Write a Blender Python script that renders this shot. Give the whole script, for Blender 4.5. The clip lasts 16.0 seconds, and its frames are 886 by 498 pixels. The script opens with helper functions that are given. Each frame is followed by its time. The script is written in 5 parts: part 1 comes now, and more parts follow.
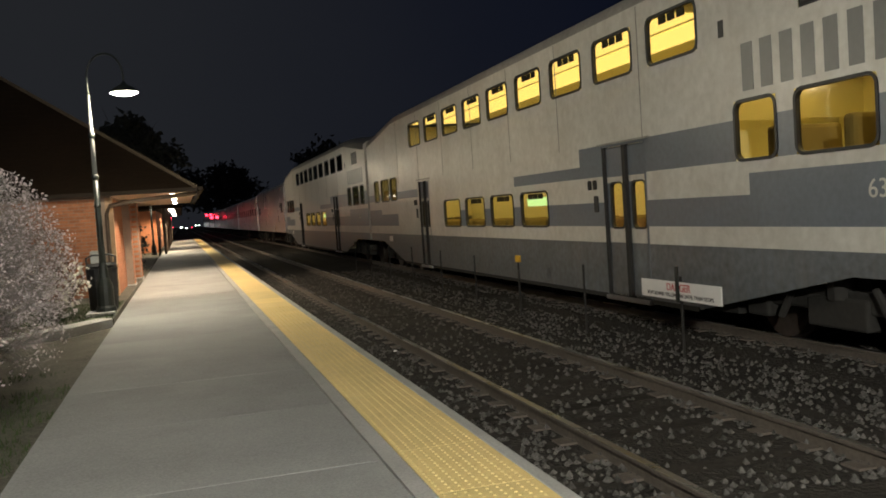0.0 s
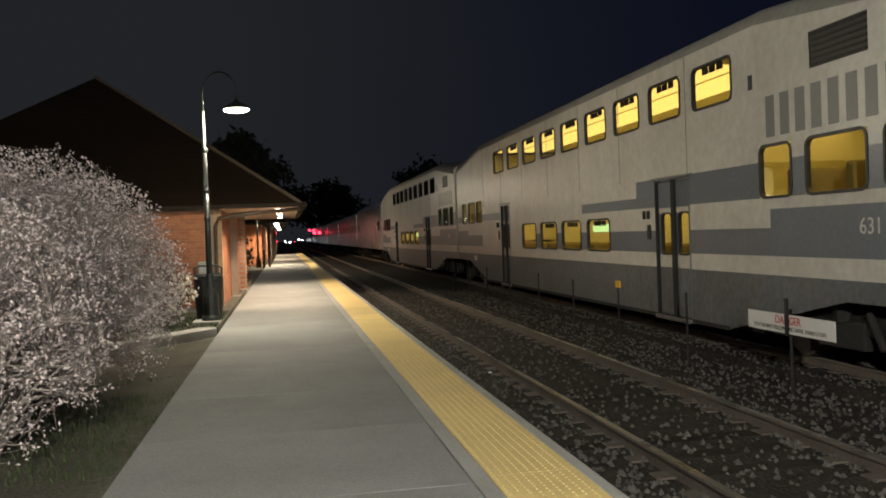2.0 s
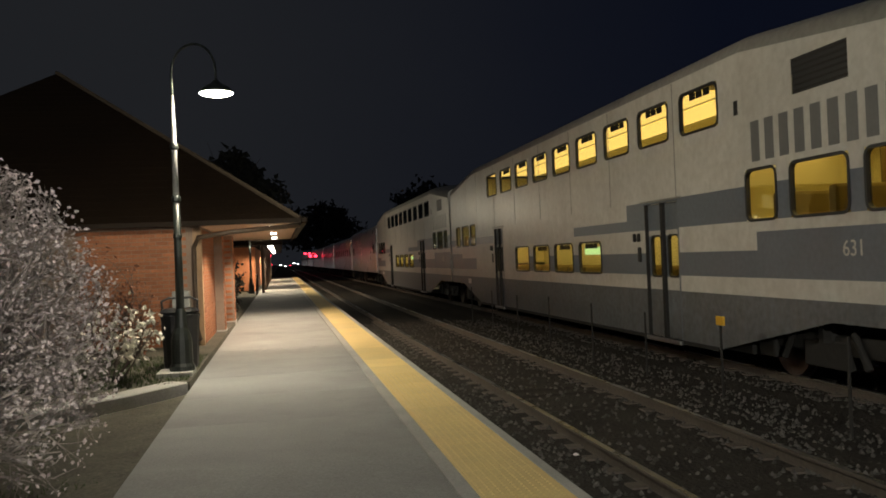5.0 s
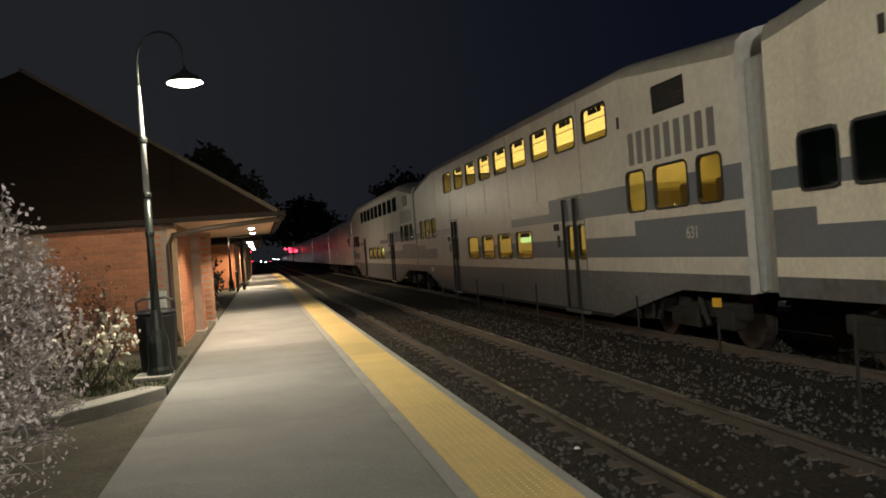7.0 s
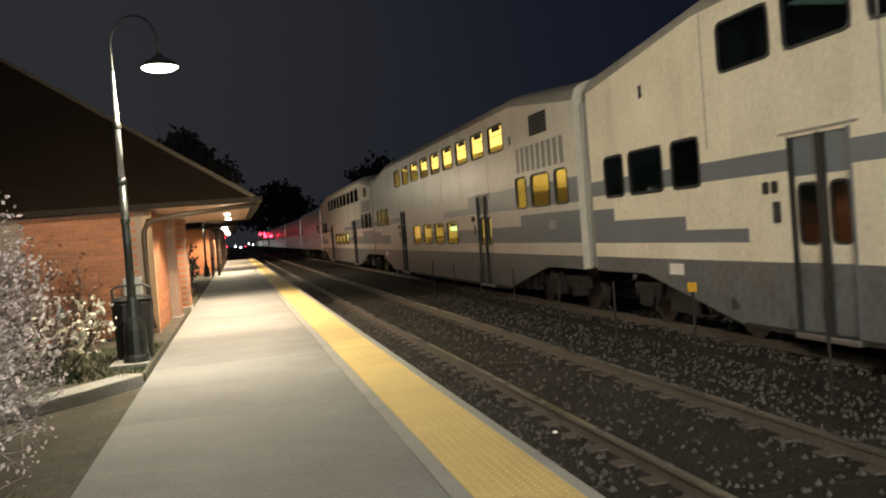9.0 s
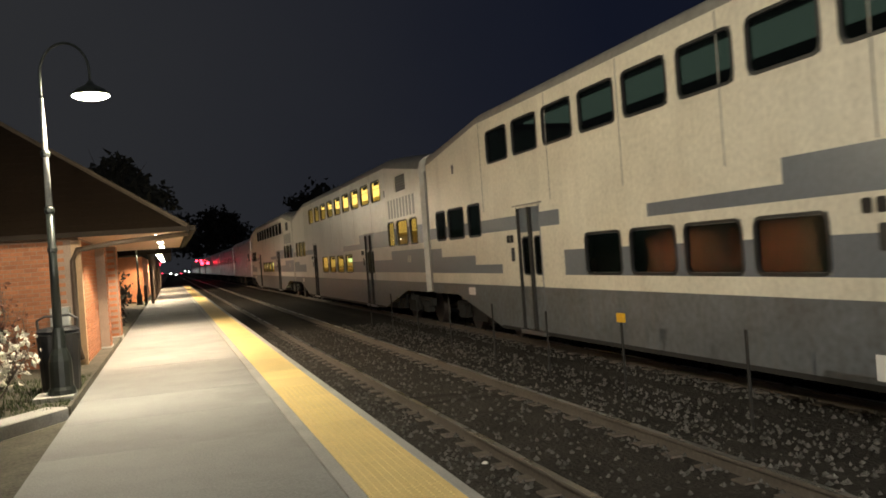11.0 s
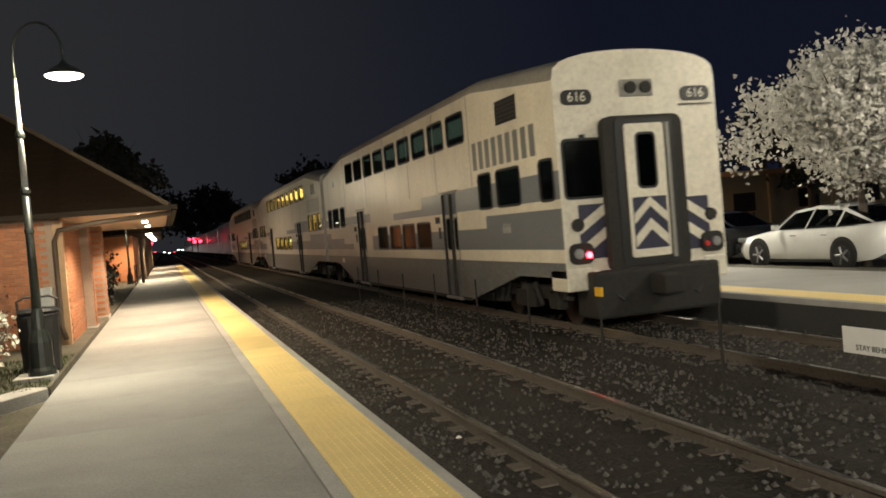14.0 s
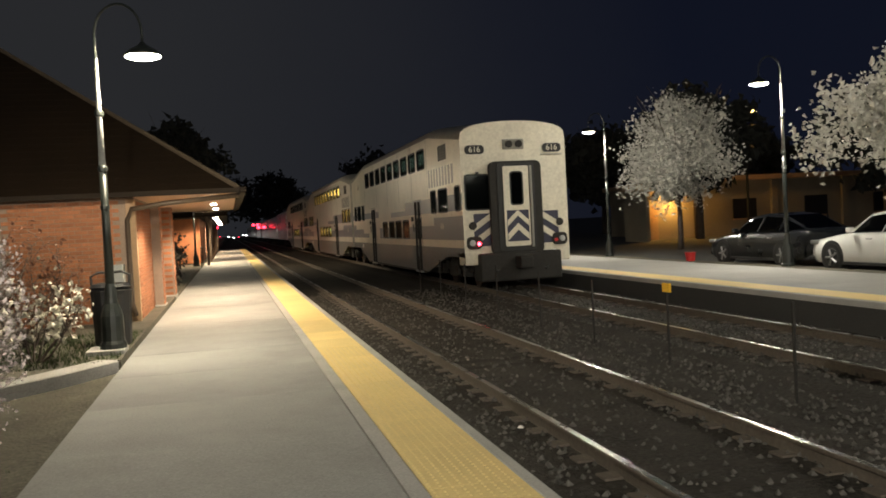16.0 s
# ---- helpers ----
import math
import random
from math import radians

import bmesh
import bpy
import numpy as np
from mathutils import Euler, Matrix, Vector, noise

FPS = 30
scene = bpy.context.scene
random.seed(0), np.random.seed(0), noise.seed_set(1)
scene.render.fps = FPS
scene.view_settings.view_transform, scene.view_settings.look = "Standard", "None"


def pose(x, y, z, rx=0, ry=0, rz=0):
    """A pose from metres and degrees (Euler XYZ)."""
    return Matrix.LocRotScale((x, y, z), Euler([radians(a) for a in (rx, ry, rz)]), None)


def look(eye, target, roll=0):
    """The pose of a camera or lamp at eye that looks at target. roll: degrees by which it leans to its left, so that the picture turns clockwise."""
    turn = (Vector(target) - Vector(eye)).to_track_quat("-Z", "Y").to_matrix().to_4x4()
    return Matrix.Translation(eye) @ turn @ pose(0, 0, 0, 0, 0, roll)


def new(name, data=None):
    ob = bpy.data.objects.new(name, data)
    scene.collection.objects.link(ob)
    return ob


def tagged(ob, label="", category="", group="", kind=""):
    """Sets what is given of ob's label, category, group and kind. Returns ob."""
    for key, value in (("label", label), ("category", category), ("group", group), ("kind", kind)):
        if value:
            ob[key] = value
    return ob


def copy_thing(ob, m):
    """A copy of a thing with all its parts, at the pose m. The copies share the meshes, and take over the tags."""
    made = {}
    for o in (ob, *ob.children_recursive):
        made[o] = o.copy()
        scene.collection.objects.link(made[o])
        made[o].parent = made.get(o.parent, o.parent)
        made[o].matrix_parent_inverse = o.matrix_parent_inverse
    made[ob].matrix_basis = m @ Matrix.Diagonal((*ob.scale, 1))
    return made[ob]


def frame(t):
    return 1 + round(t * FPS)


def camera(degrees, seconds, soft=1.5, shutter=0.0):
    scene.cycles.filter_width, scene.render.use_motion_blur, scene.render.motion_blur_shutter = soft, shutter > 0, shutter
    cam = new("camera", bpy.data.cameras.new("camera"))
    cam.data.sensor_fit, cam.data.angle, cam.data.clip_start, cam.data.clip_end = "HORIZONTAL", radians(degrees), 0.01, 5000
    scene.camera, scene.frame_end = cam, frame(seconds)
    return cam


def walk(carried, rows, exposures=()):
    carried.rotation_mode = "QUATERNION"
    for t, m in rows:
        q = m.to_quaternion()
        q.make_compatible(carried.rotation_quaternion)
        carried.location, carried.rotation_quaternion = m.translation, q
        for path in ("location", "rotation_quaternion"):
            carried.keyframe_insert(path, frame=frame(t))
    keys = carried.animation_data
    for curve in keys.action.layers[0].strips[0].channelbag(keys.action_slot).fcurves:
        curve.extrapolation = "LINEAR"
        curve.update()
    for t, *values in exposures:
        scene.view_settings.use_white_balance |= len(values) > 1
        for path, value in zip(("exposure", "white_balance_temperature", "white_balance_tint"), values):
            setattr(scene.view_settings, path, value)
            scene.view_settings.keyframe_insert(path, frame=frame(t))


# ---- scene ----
cam = camera(53.96, 16.0, soft=1.7, shutter=0.5)
PATH = [
    (0.0, (-1.888, -4.158, 1.549), (0.972, 5.412, 1.075), -3.86),
    (0.5, (-1.888, -4.148, 1.549), (0.744, 5.485, 1.024), -3.75),
    (1.0, (-1.887, -4.124, 1.548), (0.464, 5.582, 1.029), -3.34),
    (1.5, (-1.887, -4.091, 1.548), (0.139, 5.694, 1.157), -2.62),
    (2.0, (-1.887, -4.103, 1.548), (-0.100, 5.734, 1.371), -2.14),
    (2.5, (-1.888, -4.088, 1.547), (-0.219, 5.772, 1.568), -2.23),
    (3.0, (-1.885, -3.272, 1.548), (-0.184, 6.582, 1.668), -2.22),
    (3.5, (-1.884, -3.313, 1.548), (-0.295, 6.559, 1.662), -2.07),
    (4.0, (-1.888, -1.951, 1.554), (-0.166, 7.899, 1.673), -1.59),
    (6.5, (-1.861, 0.150, 1.541), (0.188, 9.938, 1.534), -3.85),
    (7.0, (-1.859, 0.155, 1.538), (0.203, 9.940, 1.499), -4.30),
    (7.5, (-1.881, 0.168, 1.539), (0.178, 9.950, 1.284), -4.63),
    (8.0, (-1.896, 0.155, 1.543), (0.135, 9.900, 0.589), -5.40),
    (8.5, (-1.896, 0.136, 1.549), (0.264, 9.863, 0.706), -4.93),
    (9.0, (-1.892, 0.138, 1.558), (0.428, 9.862, 1.321), -4.44),
    (9.5, (-1.894, 0.068, 1.570), (1.018, 9.634, 1.434), -4.69),
    (12.0, (-1.745, 0.002, 1.605), (1.210, 9.554, 1.762), -3.90),
    (12.5, (-1.699, -0.026, 1.597), (1.202, 9.542, 1.800), -3.68),
    (13.0, (-1.663, -0.050, 1.594), (1.199, 9.531, 1.679), -4.00),
    (13.5, (-1.638, -0.067, 1.595), (1.283, 9.496, 1.498), -4.62),
    (14.0, (-1.636, -0.068, 1.596), (1.406, 9.454, 1.336), -4.83),
    (14.5, (-1.653, -0.070, 1.593), (1.397, 9.448, 1.272), -4.70),
    (15.0, (-1.684, -0.040, 1.586), (1.196, 9.532, 1.277), -4.07),
    (15.5, (-1.692, -0.005, 1.568), (0.927, 9.642, 1.286), -3.49),
    (16.0, (-1.703, 0.000, 1.541), (0.679, 9.708, 1.248), -3.02),
]
TRAIN = [
    (0.0, 0.00), (0.5, 0.47), (1.0, 0.95), (1.5, 1.45), (2.0, 1.96), (2.5, 2.47), (3.0, 3.30), (3.5, 3.85), (4.0, 4.52), (6.5, 8.47), (7.0, 9.54), (7.5, 10.65), (8.0, 11.82), (8.5, 13.06), (9.0, 14.37), (9.5, 15.73), (12.0, 24.32), (12.5, 26.40), (13.0, 28.55), (13.5, 30.78), (14.0, 33.10), (14.5, 35.50), (15.0, 37.99), (15.5, 40.52), (16.0, 43.08)
]
walk(cam, [(t, look(eye, target, roll)) for t, eye, target, roll in PATH], [(0.0, 0.30, 6200, 10), (4.0, 0.24, 6200, 10), (6.5, -0.30, 6250, 10), (7.0, 0.18, 6250, 10), (8.0, 0.7, 6400, 10), (8.5, 0.95, 6400, 10), (9.5, 0.85, 6550, 10), (12.5, 0.92, 6600, 10), (14.0, 0.80, 6700, 10), (16.0, 0.66, 6600, 10)])

# ---- world and large light ----
RAIL = -0.31       # top of the rails; the platform top is 0
TRACK = 5.92       # centre line of the train's track
world = bpy.data.worlds.new("night_sky")
world.use_nodes = True
scene.world = world
wn, wl = world.node_tree.nodes, world.node_tree.links
bg = wn["Background"]
coord = wn.new("ShaderNodeTexCoord")
sep = wn.new("ShaderNodeSeparateXYZ")
ramp = wn.new("ShaderNodeValToRGB")
cloud = wn.new("ShaderNodeTexNoise")
cloud.inputs["Scale"].default_value = 2.2
cloud.inputs["Detail"].default_value = 4
mixs = wn.new("ShaderNodeMath")
mixs.operation = "MULTIPLY_ADD"
mixs.inputs[1].default_value = 0.25
wl.new(coord.outputs["Generated"], sep.inputs[0])
wl.new(coord.outputs["Generated"], cloud.inputs["Vector"])
wl.new(cloud.outputs["Fac"], mixs.inputs[0])
wl.new(sep.outputs["X"], mixs.inputs[2])
wl.new(mixs.outputs[0], ramp.inputs[0])
ramp.color_ramp.elements[0].position = 0.0
ramp.color_ramp.elements[0].color = (0.0128, 0.0134, 0.0150, 1)
ramp.color_ramp.elements[1].position = 0.62
ramp.color_ramp.elements[1].color = (0.0031, 0.0041, 0.0088, 1)
wl.new(ramp.outputs[0], bg.inputs[0])
bg.inputs[1].default_value = 1.0

LAMP_W = 900.0     # platform luminaires


# ---- materials ----
def material(name, color, rough=0.6, metal=0.0, vary=0.25, grain=30.0, bump=0.15, patch=2.0, tint=None, coat=0.0, spec=0.5, rand=0.0, depth=0.01, streak=None, stain=0.0):
    """Two scales of variation (patches and grain) on a base colour, with fine relief."""
    m = bpy.data.materials.new(name)
    m.use_nodes = True
    n, l = m.node_tree.nodes, m.node_tree.links
    b = n["Principled BSDF"]
    b.inputs["Metallic"].default_value = metal
    b.inputs["Coat Weight"].default_value = coat
    b.inputs["Specular IOR Level"].default_value = spec
    tc = n.new("ShaderNodeTexCoord")
    big = n.new("ShaderNodeTexNoise")
    big.inputs["Scale"].default_value = patch
    big.inputs["Detail"].default_value = 6
    big.inputs["Roughness"].default_value = 0.6
    small = n.new("ShaderNodeTexNoise")
    small.inputs["Scale"].default_value = grain
    small.inputs["Detail"].default_value = 4
    place = tc.outputs["Object"]
    if rand:
        own = n.new("ShaderNodeObjectInfo")
        push = n.new("ShaderNodeVectorMath")
        push.operation = "MULTIPLY_ADD"
        push.inputs[1].default_value = (37.0, 23.0, 11.0)
        l.new(own.outputs["Random"], push.inputs[0])
        l.new(place, push.inputs[2])
        place = push.outputs[0]
    for t in (big, small):
        l.new(place, t.inputs["Vector"])
    add = n.new("ShaderNodeMath")
    add.operation = "ADD"
    l.new(big.outputs["Fac"], add.inputs[0])
    l.new(small.outputs["Fac"], add.inputs[1])
    mp = n.new("ShaderNodeMapRange")
    mp.inputs["From Min"].default_value = 0.6
    mp.inputs["From Max"].default_value = 1.4
    l.new(add.outputs[0], mp.inputs["Value"])
    mix = n.new("ShaderNodeMix")
    mix.data_type = "RGBA"
    lo = tuple(c * (1 - vary) for c in (tint or color)) + (1,)
    hi = tuple(min(1, c * (1 + vary * 0.7)) for c in color) + (1,)
    mix.inputs[6].default_value, mix.inputs[7].default_value = lo, hi
    l.new(mp.outputs[0], mix.inputs[0])
    out = mix.outputs[2]
    for size, force, dirt in ((streak or (1, 1, 1), 0.20 if streak else 0, (0.25, 0.20, 0.15, 1)), ((1.1, 1.1, 1.1), stain, (0.16, 0.15, 0.14, 1))):
        if not force:
            continue
        sc = n.new("ShaderNodeMapping")
        sc.inputs["Scale"].default_value = size
        l.new(tc.outputs["Object"] if streak else place, sc.inputs["Vector"])
        tex = n.new("ShaderNodeTexNoise")
        tex.inputs["Scale"].default_value = 1.0
        tex.inputs["Detail"].default_value = 7
        tex.inputs["Roughness"].default_value = 0.62
        l.new(sc.outputs[0], tex.inputs["Vector"])
        cut = n.new("ShaderNodeMapRange")
        cut.inputs["From Min"].default_value, cut.inputs["From Max"].default_value = 0.50, 0.74
        cut.inputs["To Max"].default_value = force
        l.new(tex.outputs["Fac"], cut.inputs["Value"])
        soil = n.new("ShaderNodeMix")
        soil.data_type = "RGBA"
        soil.inputs[7].default_value = dirt
        l.new(cut.outputs[0], soil.inputs[0])
        l.new(out, soil.inputs[6])
        out = soil.outputs[2]
    if rand:
        info = n.new("ShaderNodeObjectInfo")
        hs = n.new("ShaderNodeHueSaturation")
        rm = n.new("ShaderNodeMapRange")
        rm.inputs["To Min"].default_value, rm.inputs["To Max"].default_value = 1 - rand, 1 + rand
        l.new(info.outputs["Random"], rm.inputs["Value"])
        l.new(rm.outputs[0], hs.inputs["Value"])
        l.new(out, hs.inputs["Color"])
        out = hs.outputs[0]
    l.new(out, b.inputs["Base Color"])
    rr = n.new("ShaderNodeMapRange")
    rr.inputs["To Min"].default_value = max(0.03, rough - 0.12)
    rr.inputs["To Max"].default_value = min(1, rough + 0.12)
    l.new(big.outputs["Fac"], rr.inputs["Value"])
    l.new(rr.outputs[0], b.inputs["Roughness"])
    if bump:
        bp = n.new("ShaderNodeBump")
        bp.inputs["Strength"].default_value = bump
        bp.inputs["Distance"].default_value = depth
        l.new(small.outputs["Fac"], bp.inputs["Height"])
        l.new(bp.outputs[0], b.inputs["Normal"])
    return m


def glow(name, color, strength):
    m = bpy.data.materials.new(name)
    m.use_nodes = True
    b = m.node_tree.nodes["Principled BSDF"]
    b.inputs["Base Color"].default_value = (*color, 1)
    b.inputs["Emission Color"].default_value = (*color, 1)
    b.inputs["Emission Strength"].default_value = strength
    return m


def glass(name, color, rough=0.03, clear=0.85):
    """A pane: mostly clear, with a mirror share at its surface."""
    m = bpy.data.materials.new(name)
    m.use_nodes = True
    n, l = m.node_tree.nodes, m.node_tree.links
    n.remove(n["Principled BSDF"])
    tr, gl, mx, fr = n.new("ShaderNodeBsdfTransparent"), n.new("ShaderNodeBsdfGlossy"), n.new("ShaderNodeMixShader"), n.new("ShaderNodeMath")
    lw = n.new("ShaderNodeLayerWeight")
    lw.inputs["Blend"].default_value = 0.25
    fr.operation = "MULTIPLY_ADD"
    fr.inputs[1].default_value, fr.inputs[2].default_value = 0.16, 0.02
    l.new(lw.outputs["Facing"], fr.inputs[0])
    tr.inputs[0].default_value = (*[c * clear for c in color], 1)
    gl.inputs["Roughness"].default_value = rough
    l.new(fr.outputs[0], mx.inputs[0])
    l.new(tr.outputs[0], mx.inputs[1])
    l.new(gl.outputs[0], mx.inputs[2])
    l.new(mx.outputs[0], n["Material Output"].inputs[0])
    return m


CONCRETE = material("broom_finished_concrete", (0.325, 0.325, 0.316), 0.8, vary=0.34, grain=60, patch=0.7, bump=0.25, depth=0.004, rand=0.05, stain=0.32)
CONCRETE_EDGE = material("pale_edge_concrete", (0.44, 0.43, 0.41), 0.8, vary=0.3, grain=50, patch=1.5, bump=0.3, depth=0.004)
KERB = material("kerb_concrete", (0.45, 0.44, 0.41), 0.8, vary=0.3, grain=40, patch=2, bump=0.3)
YELLOW = material("yellow_tactile_paint", (0.86, 0.66, 0.28), 0.6, vary=0.16, grain=40, patch=1.2, bump=0.1, rand=0.06)
BALLAST = material("ballast_bed", (0.047, 0.042, 0.036), 0.95, spec=0.15, vary=0.6, grain=22, patch=1.3, bump=1.0, depth=0.05)
STONE = material("ballast_stone", (0.105, 0.099, 0.091), 0.95, spec=0.15, vary=0.75, grain=12, patch=6, bump=0.3)
TIE = material("creosoted_wood", (0.044, 0.039, 0.034), 0.95, spec=0.1, vary=0.5, grain=18, patch=3, bump=0.5, rand=0.25)
RAIL_SIDE = material("rusty_rail_steel", (0.105, 0.086, 0.070), 0.75, vary=0.4, grain=25, patch=2, bump=0.2)
RAIL_TOP = material("polished_rail_steel", (0.34, 0.33, 0.32), 0.28, metal=1.0, vary=0.25, grain=40, patch=1.0, bump=0.03)
GRASS_SOIL = material("thin_grass_soil", (0.125, 0.112, 0.085), 0.95, vary=0.6, grain=30, patch=1.6, bump=0.8, depth=0.03, tint=(0.085, 0.080, 0.050))
GRASS = material("grass_blades", (0.055, 0.085, 0.025), 0.8, vary=0.5, grain=8, patch=1.0, bump=0)
ASPHALT = material("parking_asphalt", (0.05, 0.05, 0.05), 0.9, vary=0.35, grain=60, patch=0.6, bump=0.4)
BRICK = material("orange_brick", (0.37, 0.145, 0.068), 0.85, vary=0.3, grain=25, patch=3, bump=0.3, rand=0.18)
MORTAR = material("brick_mortar", (0.30, 0.22, 0.17), 0.9, vary=0.3, grain=40, patch=3, bump=0.3)
# Darker than brown shingle itself: the roof's missing lamplight is put into the colour.
SHINGLE = material("shade_darkened_brown_shingle", (0.017, 0.0105, 0.0062), 0.95, spec=0.1, vary=0.45, grain=20, patch=1.2, bump=0.4, rand=0.2)
SOFFIT = material("painted_soffit", (0.46, 0.30, 0.18), 0.6, vary=0.15, grain=10, patch=2, bump=0.05)
GUTTER = material("bronze_gutter_metal", (0.10, 0.07, 0.05), 0.5, metal=0.3, vary=0.2, grain=10, patch=2, bump=0.05)
HIP = material("worn_hip_shingle", (0.085, 0.062, 0.042), 0.9, vary=0.3, grain=20, patch=3, bump=0.3)
FASCIA = material("dark_fascia_paint", (0.020, 0.014, 0.010), 0.8, vary=0.2, grain=12, patch=2, bump=0.05, spec=0.2)
POLE = material("black_green_painted_iron", (0.016, 0.020, 0.018), 0.38, vary=0.3, grain=20, patch=3, bump=0.05)
# Upper lamp shafts: light from the head above is painted in as a pale colour.
POLE_PALE = material("lamplit_shaft_tone", (0.30, 0.30, 0.29), 0.5, vary=0.35, grain=25, patch=5, bump=0.08)
BIN = material("black_bin_plastic", (0.018, 0.018, 0.020), 0.5, vary=0.3, grain=20, patch=3, bump=0.05)
BOX_GREY = material("grey_utility_steel", (0.30, 0.31, 0.30), 0.5, vary=0.15, grain=20, patch=3, bump=0.03)
CAR_WHITE = material("grimy_white_car_paint", (0.62, 0.60, 0.55), 0.36, spec=0.3, vary=0.12, grain=9, patch=0.6, bump=0.012, tint=(0.54, 0.51, 0.45), streak=(1.0, 2.2, 0.35))
CAR_CREAM = material("cream_white_car_paint", (0.80, 0.75, 0.63), 0.36, spec=0.3, vary=0.12, grain=14, patch=0.9, bump=0.02, tint=(0.66, 0.61, 0.50), streak=(1.0, 2.2, 0.35))
CAR_BLUE = material("blue_grey_livery_paint", (0.140, 0.160, 0.188), 0.36, vary=0.2, grain=14, patch=0.9, bump=0.02)
CAR_SKIRT = material("dirty_blue_grey_skirt", (0.140, 0.155, 0.172), 0.4, vary=0.32, grain=10, patch=1.4, bump=0.03, tint=(0.10, 0.10, 0.095), streak=(1.0, 5.0, 0.45))
CAR_ROOF = material("sooty_roof_paint", (0.28, 0.27, 0.24), 0.55, vary=0.3, grain=10, patch=1.2, bump=0.03)
LETTER = material("grey_livery_letter_paint", (0.16, 0.16, 0.155), 0.4, vary=0.12, grain=14, patch=2, bump=0)
GASKET = material("black_window_rubber", (0.012, 0.012, 0.013), 0.5, vary=0.2, grain=30, patch=4, bump=0)
UNDER = material("black_undercarriage_grime", (0.022, 0.020, 0.018), 0.8, vary=0.5, grain=14, patch=4, bump=0.2)
WHEEL = material("worn_wheel_steel", (0.10, 0.08, 0.07), 0.5, metal=0.6, vary=0.4, grain=14, patch=4, bump=0.1)
DIAPHRAGM = material("pale_grey_gangway_rubber", (0.34, 0.35, 0.34), 0.6, vary=0.2, grain=10, patch=3, bump=0.05)
STEEL = material("brushed_stainless_steel", (0.50, 0.50, 0.50), 0.33, metal=0.9, vary=0.15, grain=20, patch=2, bump=0.03)
STEEL_BODY = material("corrugated_stainless_body", (0.58, 0.58, 0.58), 0.3, metal=0.8, vary=0.2, grain=12, patch=1, bump=0.05)
INSIDE_WALL = material("cream_interior_panel", (0.86, 0.82, 0.58), 0.6, vary=0.1, grain=8, patch=2, bump=0)
# Panels of unlit decks: the missing light is put into a darker colour.
INSIDE_DARK = material("shade_toned_interior_panel", (0.26, 0.27, 0.25), 0.7, vary=0.2, grain=8, patch=2, bump=0)
SEAT = material("olive_seat_fabric", (0.22, 0.17, 0.07), 0.9, vary=0.25, grain=40, patch=4, bump=0.1)
PANE = glass("clear_train_window", (1.0, 0.97, 0.85), 0.04, 0.9)
# Windows of unlit decks: their darkness is put into the pane colour.
PANE_DARK = glass("unlit_train_window", (0.55, 0.62, 0.60), 0.05, 0.6)
CEIL_GLOW = glow("warm_cabin_light", (1.0, 0.74, 0.22), 1.25)
LAMP_GLOW = glow("white_luminaire", (1.0, 0.93, 0.78), 60.0)
SOFFIT_GLOW = glow("soffit_downlight", (1.0, 0.90, 0.72), 14.0)
GREEN_SIGN = glow("pale_green_display", (0.62, 0.95, 0.42), 1.0)
RED_GLOW = glow("red_marker_light", (1.0, 0.03, 0.05), 16.0)
RED_SOFT = glow("red_signal", (1.0, 0.03, 0.06), 6.5)
DIM_GLOW = glow("dim_night_cabin_light", (0.80, 1.0, 0.80), 0.15)
WHITE_FAR = glow("white_far_light", (0.95, 1.0, 0.96), 24.0)
AMBER = glow("sodium_street_light", (1.0, 0.50, 0.12), 30.0)
SIGN_WHITE = material("white_sign_enamel", (0.78, 0.76, 0.74), 0.4, vary=0.06, grain=10, patch=2, bump=0)
SIGN_RED = material("red_sign_ink", (0.50, 0.03, 0.03), 0.5, vary=0.1, grain=10, patch=2, bump=0)
SIGN_DARK = material("dark_sign_ink", (0.05, 0.045, 0.045), 0.5, vary=0.1, grain=10, patch=2, bump=0)
MARK_YELLOW = material("yellow_marker_plate", (0.75, 0.42, 0.02), 0.5, vary=0.1, grain=10, patch=2, bump=0)
RED_PLASTIC = material("red_plastic", (0.55, 0.03, 0.03), 0.45, vary=0.1, grain=10, patch=2, bump=0)
CHEVRON = material("navy_chevron_paint", (0.030, 0.030, 0.060), 0.45, vary=0.2, grain=10, patch=2, bump=0)
BARK = material("grey_bark", (0.11, 0.085, 0.07), 0.9, vary=0.4, grain=20, patch=4, bump=0.5)
TWIG = material("bare_twig_bark", (0.36, 0.31, 0.29), 0.85, vary=0.35, grain=20, patch=4, bump=0.2)
BUD = material("mauve_white_buds", (0.74, 0.65, 0.65), 0.8, vary=0.35, grain=9, patch=2, bump=0)
BLOSSOM = material("white_blossom", (0.62, 0.60, 0.55), 0.8, vary=0.3, grain=9, patch=1.5, bump=0)
MAGNOLIA = material("cream_magnolia_petal", (0.82, 0.78, 0.68), 0.7, vary=0.2, grain=9, patch=2, bump=0)
RUSSET = material("russet_dry_leaf", (0.17, 0.07, 0.04), 0.8, vary=0.4, grain=9, patch=2, bump=0)
DARK_LEAF = material("dark_night_foliage", (0.040, 0.042, 0.036), 0.9, vary=0.5, grain=4, patch=0.8, bump=0)
PAINT_WHITE = material("white_automobile_paint", (0.74, 0.74, 0.72), 0.25, vary=0.06, grain=6, patch=1, bump=0, coat=0.6)
PAINT_BLACK = material("black_automobile_paint", (0.008, 0.009, 0.011), 0.3, vary=0.2, grain=6, patch=1, bump=0, coat=0.2, spec=0.3)
